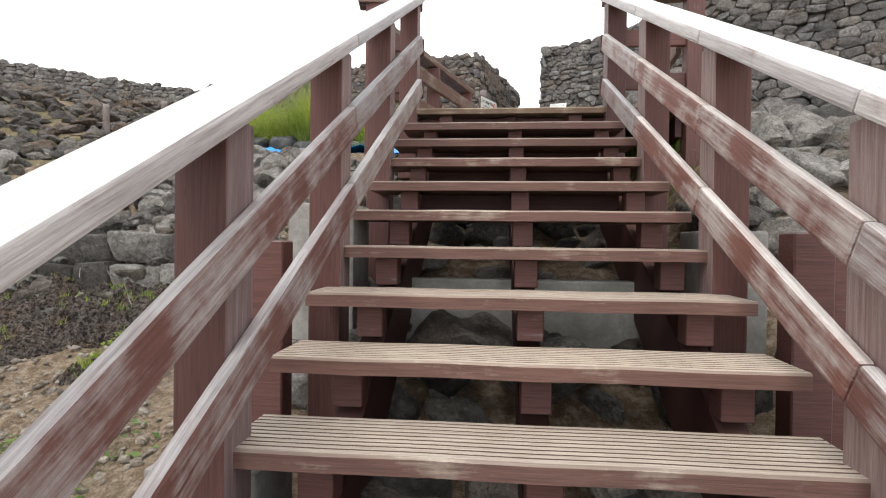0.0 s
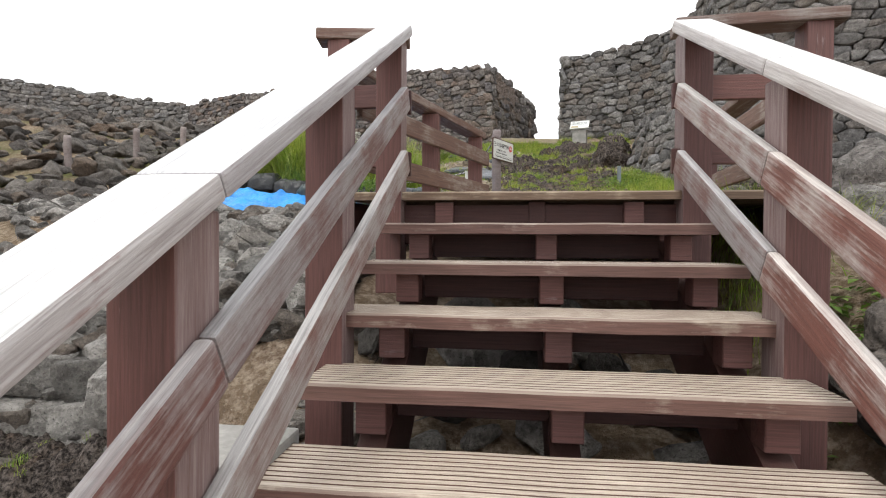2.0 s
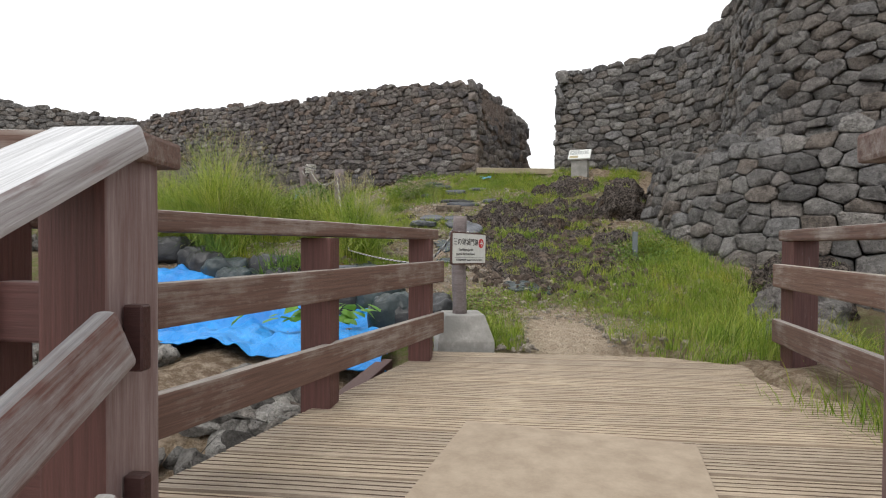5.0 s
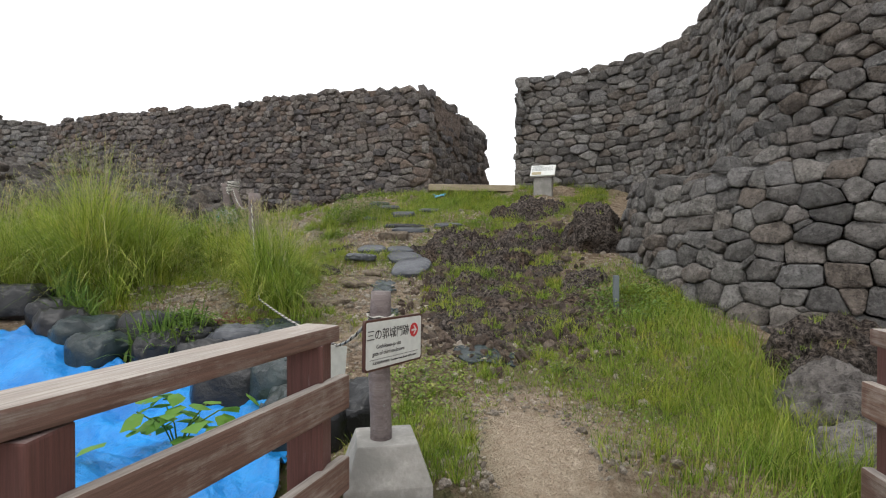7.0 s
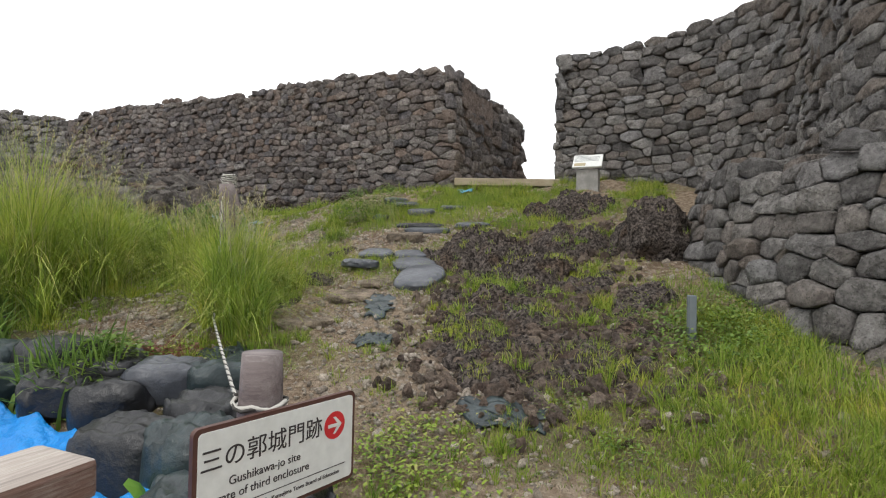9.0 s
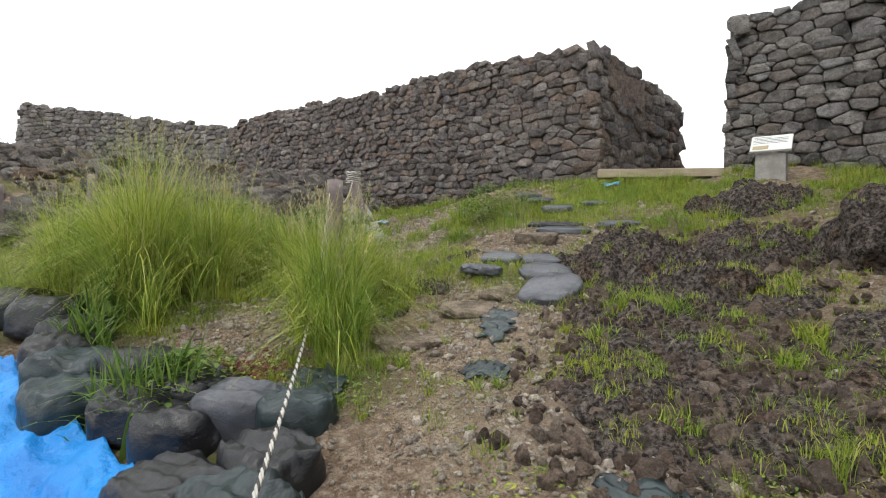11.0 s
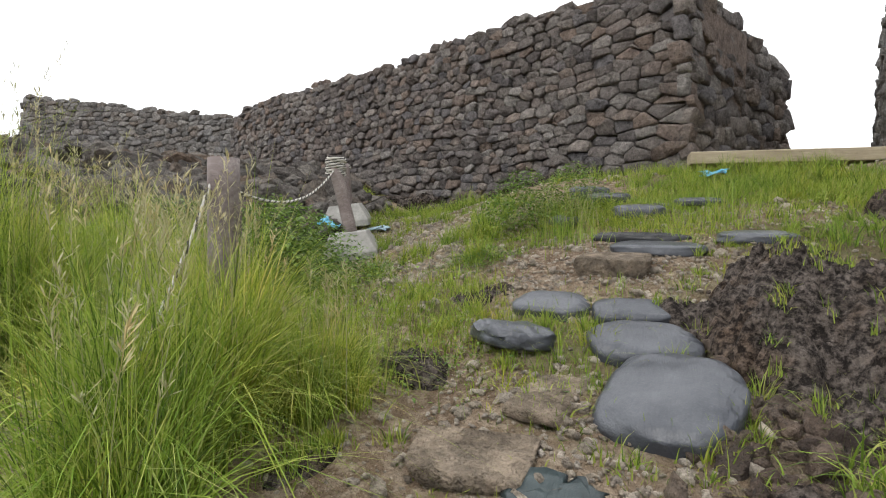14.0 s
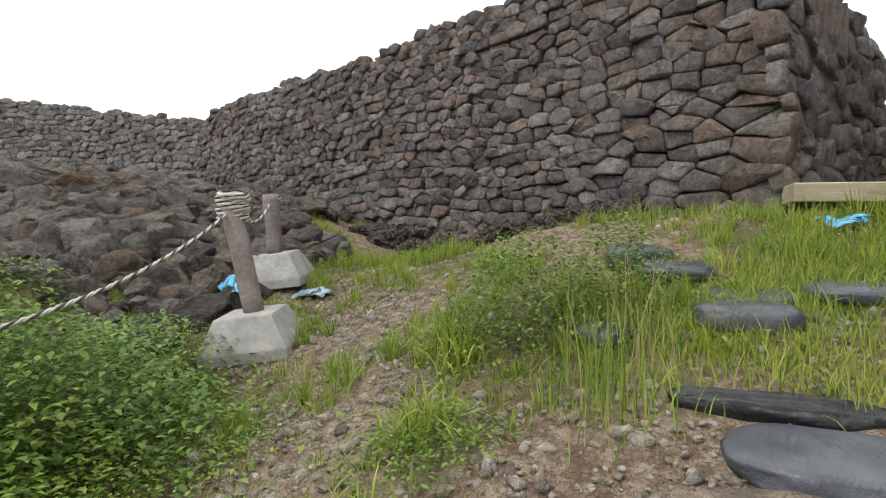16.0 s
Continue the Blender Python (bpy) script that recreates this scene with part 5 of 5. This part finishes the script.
def clump(cx, cy, h, rad, seed):
    """A dome of grass: roots close together, blades arching outward from the middle."""
    q = np.random.default_rng(seed)
    for name, label, n, hs, wide, lean, dr in (("tall_grass_clump", "tall feathery bright green grass clump", int(1700 * rad / 0.25), 1.18, 0.0046, 1.0, 0.8), ("arching_grass", "long pale arching grass leaves", int(620 * rad / 0.25), 1.08, 0.0095, 1.35, 0.95)):
        heads = 9
        c = q.normal(0, 0.45, (heads, 2)) * rad
        tall = q.uniform(0.55, 1.1, heads) * (1.08 - 0.3 * np.minimum(1, np.linalg.norm(c, axis=1) / rad))
        pk = q.integers(0, heads, n)
        d = q.normal(0, 0.5, (n, 2))
        xy = np.array([cx, cy]) + c[pk] + d * rad * 0.24
        away = d * 0.45 + (c[pk] / rad) * 0.30 + q.normal(0, 0.16, (n, 2))
        blades(name, label, xy[:, 0], xy[:, 1], h * hs * tall[pk], wide, lean, M_TALL, seed + len(name), 7, away, droop=dr)
    # flowering stalks, each with a loose head of short bristles
    n = int(26 * rad / 0.25)
    a, ln = q.uniform(0, 6.28, n), q.uniform(0.05, 0.35, n)
    px, py = cx + q.normal(0, 0.4, n) * rad, cy + q.normal(0, 0.4, n) * rad
    hgt = h * q.uniform(0.85, 1.3, n)
    base_z = land(px, py)
    vs, fs = [], []
    for i in range(n):
        u = np.array([np.cos(a[i]), np.sin(a[i]), 0.0])
        side = np.array([-u[1], u[0], 0.0])

        def at(f):
            return np.array([px[i], py[i], base_z[i]]) + u * ln[i] * hgt[i] * f * f + np.array([0, 0, hgt[i] * (f - 0.15 * ln[i] * f ** 3)])

        k = len(vs)
        pts = [at(j / 6) for j in range(7)]
        for j, p in enumerate(pts):
            vs += [p - side * 0.0016 * (1.2 - j / 7), p + side * 0.0016 * (1.2 - j / 7)]
        for j in range(6):
            fs += [(k + 2 * j, k + 2 * j + 1, k + 2 * j + 3), (k + 2 * j, k + 2 * j + 3, k + 2 * j + 2)]
        for j in range(22):
            p = at(q.uniform(0.80, 1.0))
            o = np.array([q.normal(0, 0.020), q.normal(0, 0.020), q.uniform(0.008, 0.045)])
            w = np.array([-o[1], o[0], 0.0])
            w = w / (np.linalg.norm(w) + 1e-6) * 0.0022
            k = len(vs)
            vs += [p, p + o * 0.6 + w, p + o, p + o * 0.6 - w]
            fs += [(k, k + 1, k + 2), (k, k + 2, k + 3)]
    tagged(new("seed_stalks", fast_mesh("seed_stalks", vs, fs, M_SEED)), "thin stalks with loose yellowish seed heads above the grass", "grass", kind="stuff")


for i, (cx, cy, h, rad) in enumerate(TALL):
    clump(cx, cy, h, rad, 300 + 7 * i)
if CREVICE:
    spots = np.array(CREVICE)
    pick = np.random.default_rng(5).permutation(len(spots))[:1500]
    spots = np.repeat(spots[pick], 14, axis=0)
    spots[:, :2] += np.random.default_rng(6).normal(0, 0.018, (len(spots), 2))
    blades("crevice_grass", "small green tufts in the crevices of the rock", spots[:, 0], spots[:, 1], 0.075, 0.005, 1.2, M_GRASS, 61, 2, zs=spots[:, 2])


def leafy(name, label, cx, cy, n, height, rad, size, mat, seed, z=None):
    """A bushy weed: many small folded leaves on fine stems."""
    q = np.random.default_rng(seed)
    v, f = [], []
    for i in range(n):
        d = q.normal(0, 0.5, 2) * rad
        x, y = cx + d[0], cy + d[1]
        zz = (on_land(x, y) if z is None else z) + height * q.random() ** 0.7 * max(0.15, 1 - (np.hypot(*d) / rad) ** 2 * 0.6)
        a, t, s = q.uniform(0, 2 * np.pi), q.uniform(-0.5, 0.7), size * q.uniform(0.6, 1.3)
        ex = np.array([np.cos(a) * np.cos(t), np.sin(a) * np.cos(t), np.sin(t)])
        ey = np.array([-np.sin(a), np.cos(a), 0.0])
        p = np.array([x, y, zz])
        b = len(v)
        v += [p, p + 0.45 * s * ex + 0.30 * s * ey + [0, 0, 0.06 * s], p + s * ex - [0, 0, 0.15 * s], p + 0.45 * s * ex - 0.30 * s * ey + [0, 0, 0.06 * s], p + 0.5 * s * ex - [0, 0, 0.04 * s]]
        f += [(b, b + 1, b + 4), (b + 1, b + 2, b + 4), (b + 2, b + 3, b + 4), (b + 3, b, b + 4)]
    return tagged(new(name, fast_mesh(name, v, f, mat)), label, "plant", kind="stuff")


leafy("weed_bush", "dark green feathery weed bush beside the path", -1.62, 11.78, 9000, 0.58, 0.55, 0.032, M_WEED, 1)
leafy("weed_bush", "yellow-green weeds in front of the bush", -1.15, 11.5, 1500, 0.18, 0.4, 0.018, M_GRASS, 14)
leafy("weed_bush", "dark green feathery weed bush beside the path", -2.1, 12.4, 3600, 0.40, 0.5, 0.035, M_WEED, 2)
leafy("weed_bush", "dark green leafy weeds behind the rope post", -2.3, 11.7, 5000, 0.42, 0.7, 0.036, M_WEED, 21)
leafy("weed_bush", "dark green leafy weeds behind the rope post", -1.5, 11.3, 4000, 0.40, 0.5, 0.036, M_WEED, 22)
leafy("weed_bush", "dark green leafy weeds below the rubble", -3.1, 12.2, 4000, 0.40, 0.6, 0.036, M_WEED, 23)
leafy("weed_bush", "grey-green feathery weed bush beside the path", -0.32, 12.80, 2600, 0.44, 0.32, 0.026, M_WEED, 3)
leafy("weed_bush", "grey-green feathery weed bush beside the path", 0.0, 12.95, 1700, 0.42, 0.28, 0.026, M_WEED, 4)
leafy("ground_weed", "low clover-like weeds", -0.42, 12.15, 1500, 0.08, 0.24, 0.018, M_WEED, 5)
leafy("ground_weed", "low clover-like weeds", 2.6, 9.6, 3200, 0.09, 0.55, 0.03, M_WEED, 6)
leafy("ground_weed", "low clover-like weeds", 0.85, 8.55, 1500, 0.07, 0.4, 0.025, M_GRASS, 7)
leafy("ground_weed", "low clover-like weeds", -1.9, 4.35, 300, 0.10, 0.25, 0.04, M_GRASS, 8)
leafy("ground_weed", "low clover-like weeds", -1.4, 2.9, 420, 0.12, 0.35, 0.05, M_WEED, 9)
leafy("ground_weed", "fern-like weeds among the boulders", 2.3, 4.3, 500, 0.2, 0.3, 0.06, M_WEED, 10)
leafy("ground_weed", "low weeds at the foot of the tall grass", -0.95, 9.15, 900, 0.28, 0.3, 0.05, M_WEED, 12)
q = random.Random(77)
made = 0
while made < 46:
    x, y = q.uniform(-2.4, 3.0), q.uniform(7.7, 14.2)
    if not bool(free(np.array(x), np.array(y))) or float(bare(x, y)) > 0.55 or float(patchy(x, y)) < -0.6:
        continue
    leafy("ground_weed", "low clover-like weeds in the turf", x, y, q.randrange(160, 420), q.uniform(0.04, 0.08), q.uniform(0.15, 0.35), q.uniform(0.014, 0.022), q.choice((M_GRASS, M_WEED)), 900 + made)
    made += 1
for i, (x, y) in enumerate(((-0.62, 12.74), (-0.5, 12.62), (-0.44, 12.2), (1.14, 10.5), (1.28, 10.62), (1.42, 10.52), (1.55, 10.05), (2.05, 10.2), (1.0, 10.15), (1.05, 10.45), (1.9, 9.9), (1.35, 9.35), (2.1, 10.9), (1.75, 10.45))):
    xs, ys = zone(x, y, 0.09, 0.09, 170, 70 + i)
    blades("grass_tuft", "bright grass tuft beside the path" if i < 3 else "bright grass tuft among the rocks", xs, ys, max(0.13, 0.27 - 0.016 * i), 0.009, 1.3, M_GRASS, 80 + i, 5, droop=0.8)
for i, (x, y) in enumerate(((0.02, 12.45), (0.12, 12.65), (0.08, 12.3), (-0.2, 13.1), (0.95, 12.75))):
    xs, ys = zone(x, y, 0.14, 0.14, 45, 270 + i)
    blades("seed_stalks", "thin green and dry seed stalks by the path", xs, ys, 0.42, 0.004, 0.5, M_SEED if i % 2 else M_GRASS, 280 + i, 4)
for i, (x, y) in enumerate(((-1.12, 8.98), (-0.95, 9.05), (-1.95, 9.45), (-2.3, 9.85))):
    xs, ys = zone(x, y, 0.14, 0.12, 170, 170 + i)
    blades("broad_grass", "broad arching dark green grass leaves", xs, ys, 0.42, 0.022, 1.0, M_WEED, 180 + i, 5, droop=0.6)

# a creeper with large leaves on the tarpaulin
vine = thing("creeper", pose(-0.36, 7.75, float(land(-0.36, 7.75)) + 0.1), "bright green creeper with large pointed leaves growing over the tarpaulin", "plant")
r = random.Random(5)
for i in range(46):
    a, d = r.uniform(0, 6.28), abs(r.gauss(0, 0.16))
    bm = bmesh.new()
    s = r.uniform(0.09, 0.15)
    rim = [(0, 0), (0.28, 0.42), (0.62, 0.36), (1.0, 0.0), (0.62, -0.36), (0.28, -0.42)]
    c = bm.verts.new((0.45 * s, 0, 0.05 * s))
    pv = [bm.verts.new((x * s, y * s, -0.12 * s * (x > 0.9) - 0.05 * s * abs(y))) for x, y in rim]
    for j in range(6):
        bm.faces.new((pv[j], pv[(j + 1) % 6], c))
    part("leaf", bm, M_VINE, vine, "", pose(d * math.cos(a) * 1.5, d * math.sin(a), 0.05 + r.uniform(0, 0.22) * (1 - d), r.uniform(-25, 25), r.uniform(-10, 40), math.degrees(a) + r.uniform(-40, 40)))
for i in range(6):
    a = i * 1.1
    part("stem", tube([(0, 0, -0.05), (0.07 * math.cos(a), 0.05 * math.sin(a), 0.1), (0.2 * math.cos(a), 0.13 * math.sin(a), 0.18)], 0.004, 5), M_WEED, vine)

# ---- dry-stone walls ----
def curve_of(pts, rounds=3):
    p = np.array(pts, float)
    for _ in range(rounds):
        q = [p[0]]
        for a, b in zip(p[:-1], p[1:]):
            q += [a * 0.75 + b * 0.25, a * 0.25 + b * 0.75]
        q.append(p[-1])
        p = np.array(q)
    return p


def drystone(name, label, pts, top, bottom, course, length, lean, seed, mats, shapes, picked=(0, 0), deep=0.9, wild=0.0, rounds=3, tops=True, depth=0.17, quoin=None, start=0.0, stop=0.0):
    """A dry-stone wall whose face follows pts (the wall lies to the left of the way walked). top, bottom: heights at a fraction along it."""
    p = curve_of(pts, rounds)
    seg = np.linalg.norm(np.diff(p, axis=0), axis=1)
    s = np.concatenate([[0], np.cumsum(seg)])
    total = s[-1]

    def at(d):
        return np.array([np.interp(d, s, p[:, 0]), np.interp(d, s, p[:, 1])])

    def way(d):
        q = at(min(d + 0.05, total)) - at(max(d - 0.05, 0))
        q = q / np.linalg.norm(q)
        return q, np.array([-q[1], q[0]])

    # solid core, set back behind the face
    vs, fs = [], []
    n = max(4, int(total / 0.25))
    for i in range(n + 1):
        d = start + (total - start - stop) * i / n
        c, (w, nrm) = at(d), way(d)
        zb, zt = bottom(d / total) - 0.5, top(d / total) - 0.22
        zm = bottom(d / total)
        for off, z in ((0.17 - lean * 0.3, zb), (0.17 + lean * (zt - zm), zt), (deep, zt), (deep, zb)):
            q = c + nrm * off
            vs.append((q[0], q[1], z))
    for i in range(n):
        for j in range(4):
            a, b, c_, d_ = i * 4 + j, i * 4 + (j + 1) % 4, i * 4 + 4 + (j + 1) % 4, i * 4 + 4 + j
            fs += [(a, b, c_), (a, c_, d_)]
    fs += [(0, 2, 1), (0, 3, 2), (n * 4, n * 4 + 1, n * 4 + 2), (n * 4, n * 4 + 2, n * 4 + 3)]
    wall = new(name, fast_mesh(name, vs, fs, mats[1], False))
    tagged(wall, label, "wall", kind="structure")
    r = random.Random(seed)
    rest, count = [], 0

    def on_face(d, z, off):
        e = min(max(d, 0.0), total)
        c, (w, nrm) = at(e), way(e)
        q = c + w * (d - e) + nrm * (lean * (z - bottom(e / total)) + off)
        return Vector((q[0], q[1], z))

    # a seed for every stone, in uneven courses
    low = min(bottom(f / 40) for f in range(41)) - 0.3
    high = max(top(f / 40) for f in range(41)) + 2 * course
    seeds = []
    z = low
    while z < high:
        big = 1.0 if wild == 0 else 1.0 + wild * max(0.0, 1 - (z - bottom(0.5)) / 1.2)
        ch = course * r.uniform(0.8, 1.25) * big
        d = -r.uniform(0, length)
        while d < total:
            ln = length * r.uniform(0.5, 1.6) * big
            square = bool(quoin and quoin(d / total))
            if square:
                ln *= 1.35
            m = d + ln / 2
            d += ln
            if not 0 <= m <= total:
                continue
            wob = 0.06 if square else 0.22
            zz = z + ch / 2 + r.uniform(-wob, wob) * ch + 0.05 * math.sin(m * 1.7 + z * 0.7)
            if zz > top(m / total) + 2.2 * course or zz < bottom(m / total) - 0.35:
                continue
            seeds.append((m, zz, r.uniform(-0.16, 0.16)))
            if r.random() < (0.05 if square else 0.14):
                seeds.append((m + ln * 0.5, zz + r.choice((-0.5, 0.5)) * ch, -0.2))
        z += ch
    grid = {}
    for m, zz, wt in seeds:
        grid.setdefault((int(m / length / 1.5), int((zz - low) / course / 1.5)), []).append((m / length, zz / course, wt))
    for m, zz, wt in seeds:
        f = min(max(m / total, 0.0), 1.0)
        if zz > top(f) - 0.02 + 0.03 * math.sin(m * 4.3 + seed) or zz < bottom(f) - 0.28:
            continue
        u, v = m / length, zz / course
        cell = [(u - 1.7, v - 1.5), (u + 1.7, v - 1.5), (u + 1.7, v + 1.5), (u - 1.7, v + 1.5)]
        gi, gj = int(u / 1.5), int((zz - low) / course / 1.5)
        planes = [(1.0, 0.0, (total + 0.05) / length), (-1.0, 0.0, 0.05 / length)]
        for i in range(gi - 2, gi + 3):
            for j in range(gj - 2, gj + 3):
                for u2, v2, w2 in grid.get((i, j), ()):
                    a_, b_ = u2 - u, v2 - v
                    if 1e-6 < a_ * a_ + b_ * b_ < 9:
                        planes.append((a_, b_, (u2 * u2 + v2 * v2 - u * u - v * v + wt - w2) / 2))
        for a_, b_, c_ in planes:
            keep = []
            for k in range(len(cell)):
                (x0, y0), (x1, y1) = cell[k], cell[(k + 1) % len(cell)]
                e0, e1 = a_ * x0 + b_ * y0 - c_, a_ * x1 + b_ * y1 - c_
                if e0 <= 0:
                    keep.append((x0, y0))
                if (e0 < 0 < e1) or (e1 < 0 < e0):
                    t = e0 / (e0 - e1)
                    keep.append((x0 + t * (x1 - x0), y0 + t * (y1 - y0)))
            cell = keep
            if len(cell) < 3:
                break
        if len(cell) < 3:
            continue
        rim = [(x * length, y * course) for x, y in cell]
        cut = 0.07 if quoin and quoin(f) else 0.12
        rim = [e for k in range(len(rim)) for e in ((rim[k - 1][0] * cut + rim[k][0] * (1 - cut), rim[k - 1][1] * cut + rim[k][1] * (1 - cut)), (rim[k][0] * (1 - cut) + rim[(k + 1) % len(rim)][0] * cut, rim[k][1] * (1 - cut) + rim[(k + 1) % len(rim)][1] * cut))]
        cd, cz = sum(e[0] for e in rim) / len(rim), sum(e[1] for e in rim) / len(rim)
        front = -0.06 + r.uniform(-0.028, 0.028)
        ta, tb, edge = r.gauss(0, 0.11), r.gauss(0, 0.16) - 0.06, r.uniform(0.022, 0.05)
        off = Vector((r.uniform(0, 90), r.uniform(0, 90), 0))
        vs_ = [on_face(cd, cz, front - r.uniform(-0.008, 0.012))]
        for sc, back in ((0.50, 0.0), (0.88, 0.12), (0.955, 0.5), (0.97, 1.3), (0.93, 4.0)):
            for x, y in rim:
                at_ = on_face(cd + (x - cd) * sc, cz + (y - cz) * sc, front + edge * back + (ta * (x - cd) + tb * (y - cz)) * sc)
                vs_.append(at_ + noise.noise_vector(at_ * 9 + off) * (0.016 if back < 1 else 0.007) + noise.noise_vector(at_ * 26 + off) * 0.010 * (back < 1))
        k = len(rim)
        fs_ = [(0, 1 + i, 1 + (i + 1) % k) for i in range(k)]
        for q in range(4):
            for i in range(k):
                a_, b_, c_, d_ = 1 + q * k + i, 1 + q * k + (i + 1) % k, 1 + (q + 1) * k + (i + 1) % k, 1 + (q + 1) * k + i
                fs_ += [(a_, d_, c_), (a_, c_, b_)]
        if picked[0] <= m <= picked[1] and count < 300:
            o = vs_[0]
            ob = new("stone", fast_mesh("stone", [q - o for q in vs_], fs_, mats[0]))
            ob.parent, ob.matrix_basis = wall, Matrix.Translation(o)
            count += 1
        else:
            rest.append(((np.array(vs_, np.float32), np.array(fs_, np.int32)), Matrix()))
    if tops:
        d = length
        while d < total - length:
            ln = length * r.uniform(0.6, 1.4)
            c, (w, nrm) = at(d), way(d)
            for row in range(3):
                q = c + nrm * (lean * (top(d / total) - bottom(d / total)) + 0.12 + 0.26 * row)
                hh = course * r.uniform(0.4, 0.8)
                rest.append((shapes[r.randrange(len(shapes))], pose(q[0], q[1], top(d / total) - 0.13 + r.uniform(-0.03, 0.04), r.uniform(-8, 8), r.uniform(-8, 8), math.degrees(math.atan2(w[1], w[0]))) @ Matrix.Diagonal((ln * 0.52, 0.16, hh * 0.6, 1))))
            d += ln
    if rest:
        fl_ = new("facing_stones", fast_mesh("facing_stones", *joined(rest), mats[1]))
        fl_.parent = wall
        tagged(fl_, "stacked unmortared stones", kind="stuff")
    return wall


def ramp_of(*pairs):
    fr, hs = [a for a, _ in pairs], [b for _, b in pairs]
    return lambda f: float(np.interp(f, fr, hs))


LW = "high curved dry-stone castle wall of dark grey limestone"
# left wall of the gateway, its face towards the path, ending at a sharp corner
drystone("wall_gate_left", LW, [(-8.75, 18.75), (-5.5, 17.35), (-1.6, 15.78), (0.78, 14.72)], ramp_of((0, 6.57), (0.2, 6.63), (0.55, 6.49), (0.78, 6.52), (0.82, 6.54), (1, 6.33)), ramp_of((0, 5.0), (0.6, 4.1), (0.85, 4.15), (1, 4.35)),
         0.108, 0.175, 0.07, 11, (M_BROWN, M_BROWNJ), STONES, (7.6, 11.0), deep=1.6, rounds=2, quoin=lambda f: f > 0.86)
drystone("wall_gate_return", "side of the gateway in squared dark limestone blocks", [(0.80, 14.70), (1.45, 16.2), (2.13, 17.7)], ramp_of((0, 6.33), (0.5, 6.27), (1, 6.14)), ramp_of((0, 4.35), (1, 4.4)),
         0.165, 0.32, 0.05, 12, (M_BROWN, M_BROWNJ), STONES, (0, 1.6), deep=0.6, rounds=1, start=0.5)
# far wall beyond the bend
drystone("wall_far", "long dry-stone castle wall of grey limestone on the far slope", [(-16.4, 18.6), (-13.5, 19.15), (-10.5, 19.05), (-8.55, 18.7)], ramp_of((0, 7.70), (0.3, 7.35), (0.7, 6.9), (1, 6.50)), ramp_of((0, 5.6), (1, 4.9)),
         0.13, 0.26, 0.10, 13, (M_GREY, M_GREYJ), FARSTONES, (5.5, 8.0), deep=1.2)
# upper and lower parts of the great wall on the other side
RW = "great battered dry-stone castle wall of grey limestone"
drystone("wall_gate_right", RW, [(2.40, 14.75), (3.4, 14.35), (4.25, 13.75), (4.55, 12.4), (4.05, 11.0), (3.85, 10.1), (4.2, 9.2), (5.4, 8.3), (8.0, 7.0), (12.5, 5.0)], ramp_of((0, 6.54), (0.12, 6.6), (0.3, 6.9), (0.5, 7.5), (1, 7.7)), ramp_of((0, 4.35), (0.2, 4.2), (0.4, 3.9), (1, 3.5)),
         0.128, 0.225, 0.10, 14, (M_GREY, M_GREYJ), STONES, (4.6, 7.2), deep=1.4)
drystone("wall_gate_side", "side of the gateway in stacked grey limestone", [(3.2, 18.0), (2.8, 16.4), (2.40, 14.78)], ramp_of((0, 6.54), (1, 6.54)), ramp_of((0, 4.35), (1, 4.35)),
         0.15, 0.27, 0.03, 15, (M_GREY, M_GREYJ), STONES, (0, 0), deep=0.6, rounds=1, stop=0.5)
drystone("wall_foot_right", "bulging foot of the wall in large rounded grey boulders", [(3.25, 11.9), (2.95, 11.1), (2.90, 10.3), (3.03, 9.55), (3.32, 8.95), (4.1, 8.3), (5.6, 7.5), (8.5, 6.1)], ramp_of((0, 4.25), (0.3, 4.15), (0.6, 4.25), (1, 4.3)), ramp_of((0, 3.5), (0.2, 3.1), (0.4, 2.85), (0.6, 2.7), (1, 2.5)),
         0.14, 0.215, 0.30, 16, (M_GREY, M_GREYJ), STONES, (0.4, 5.2), deep=1.5, wild=0.15, depth=0.2)
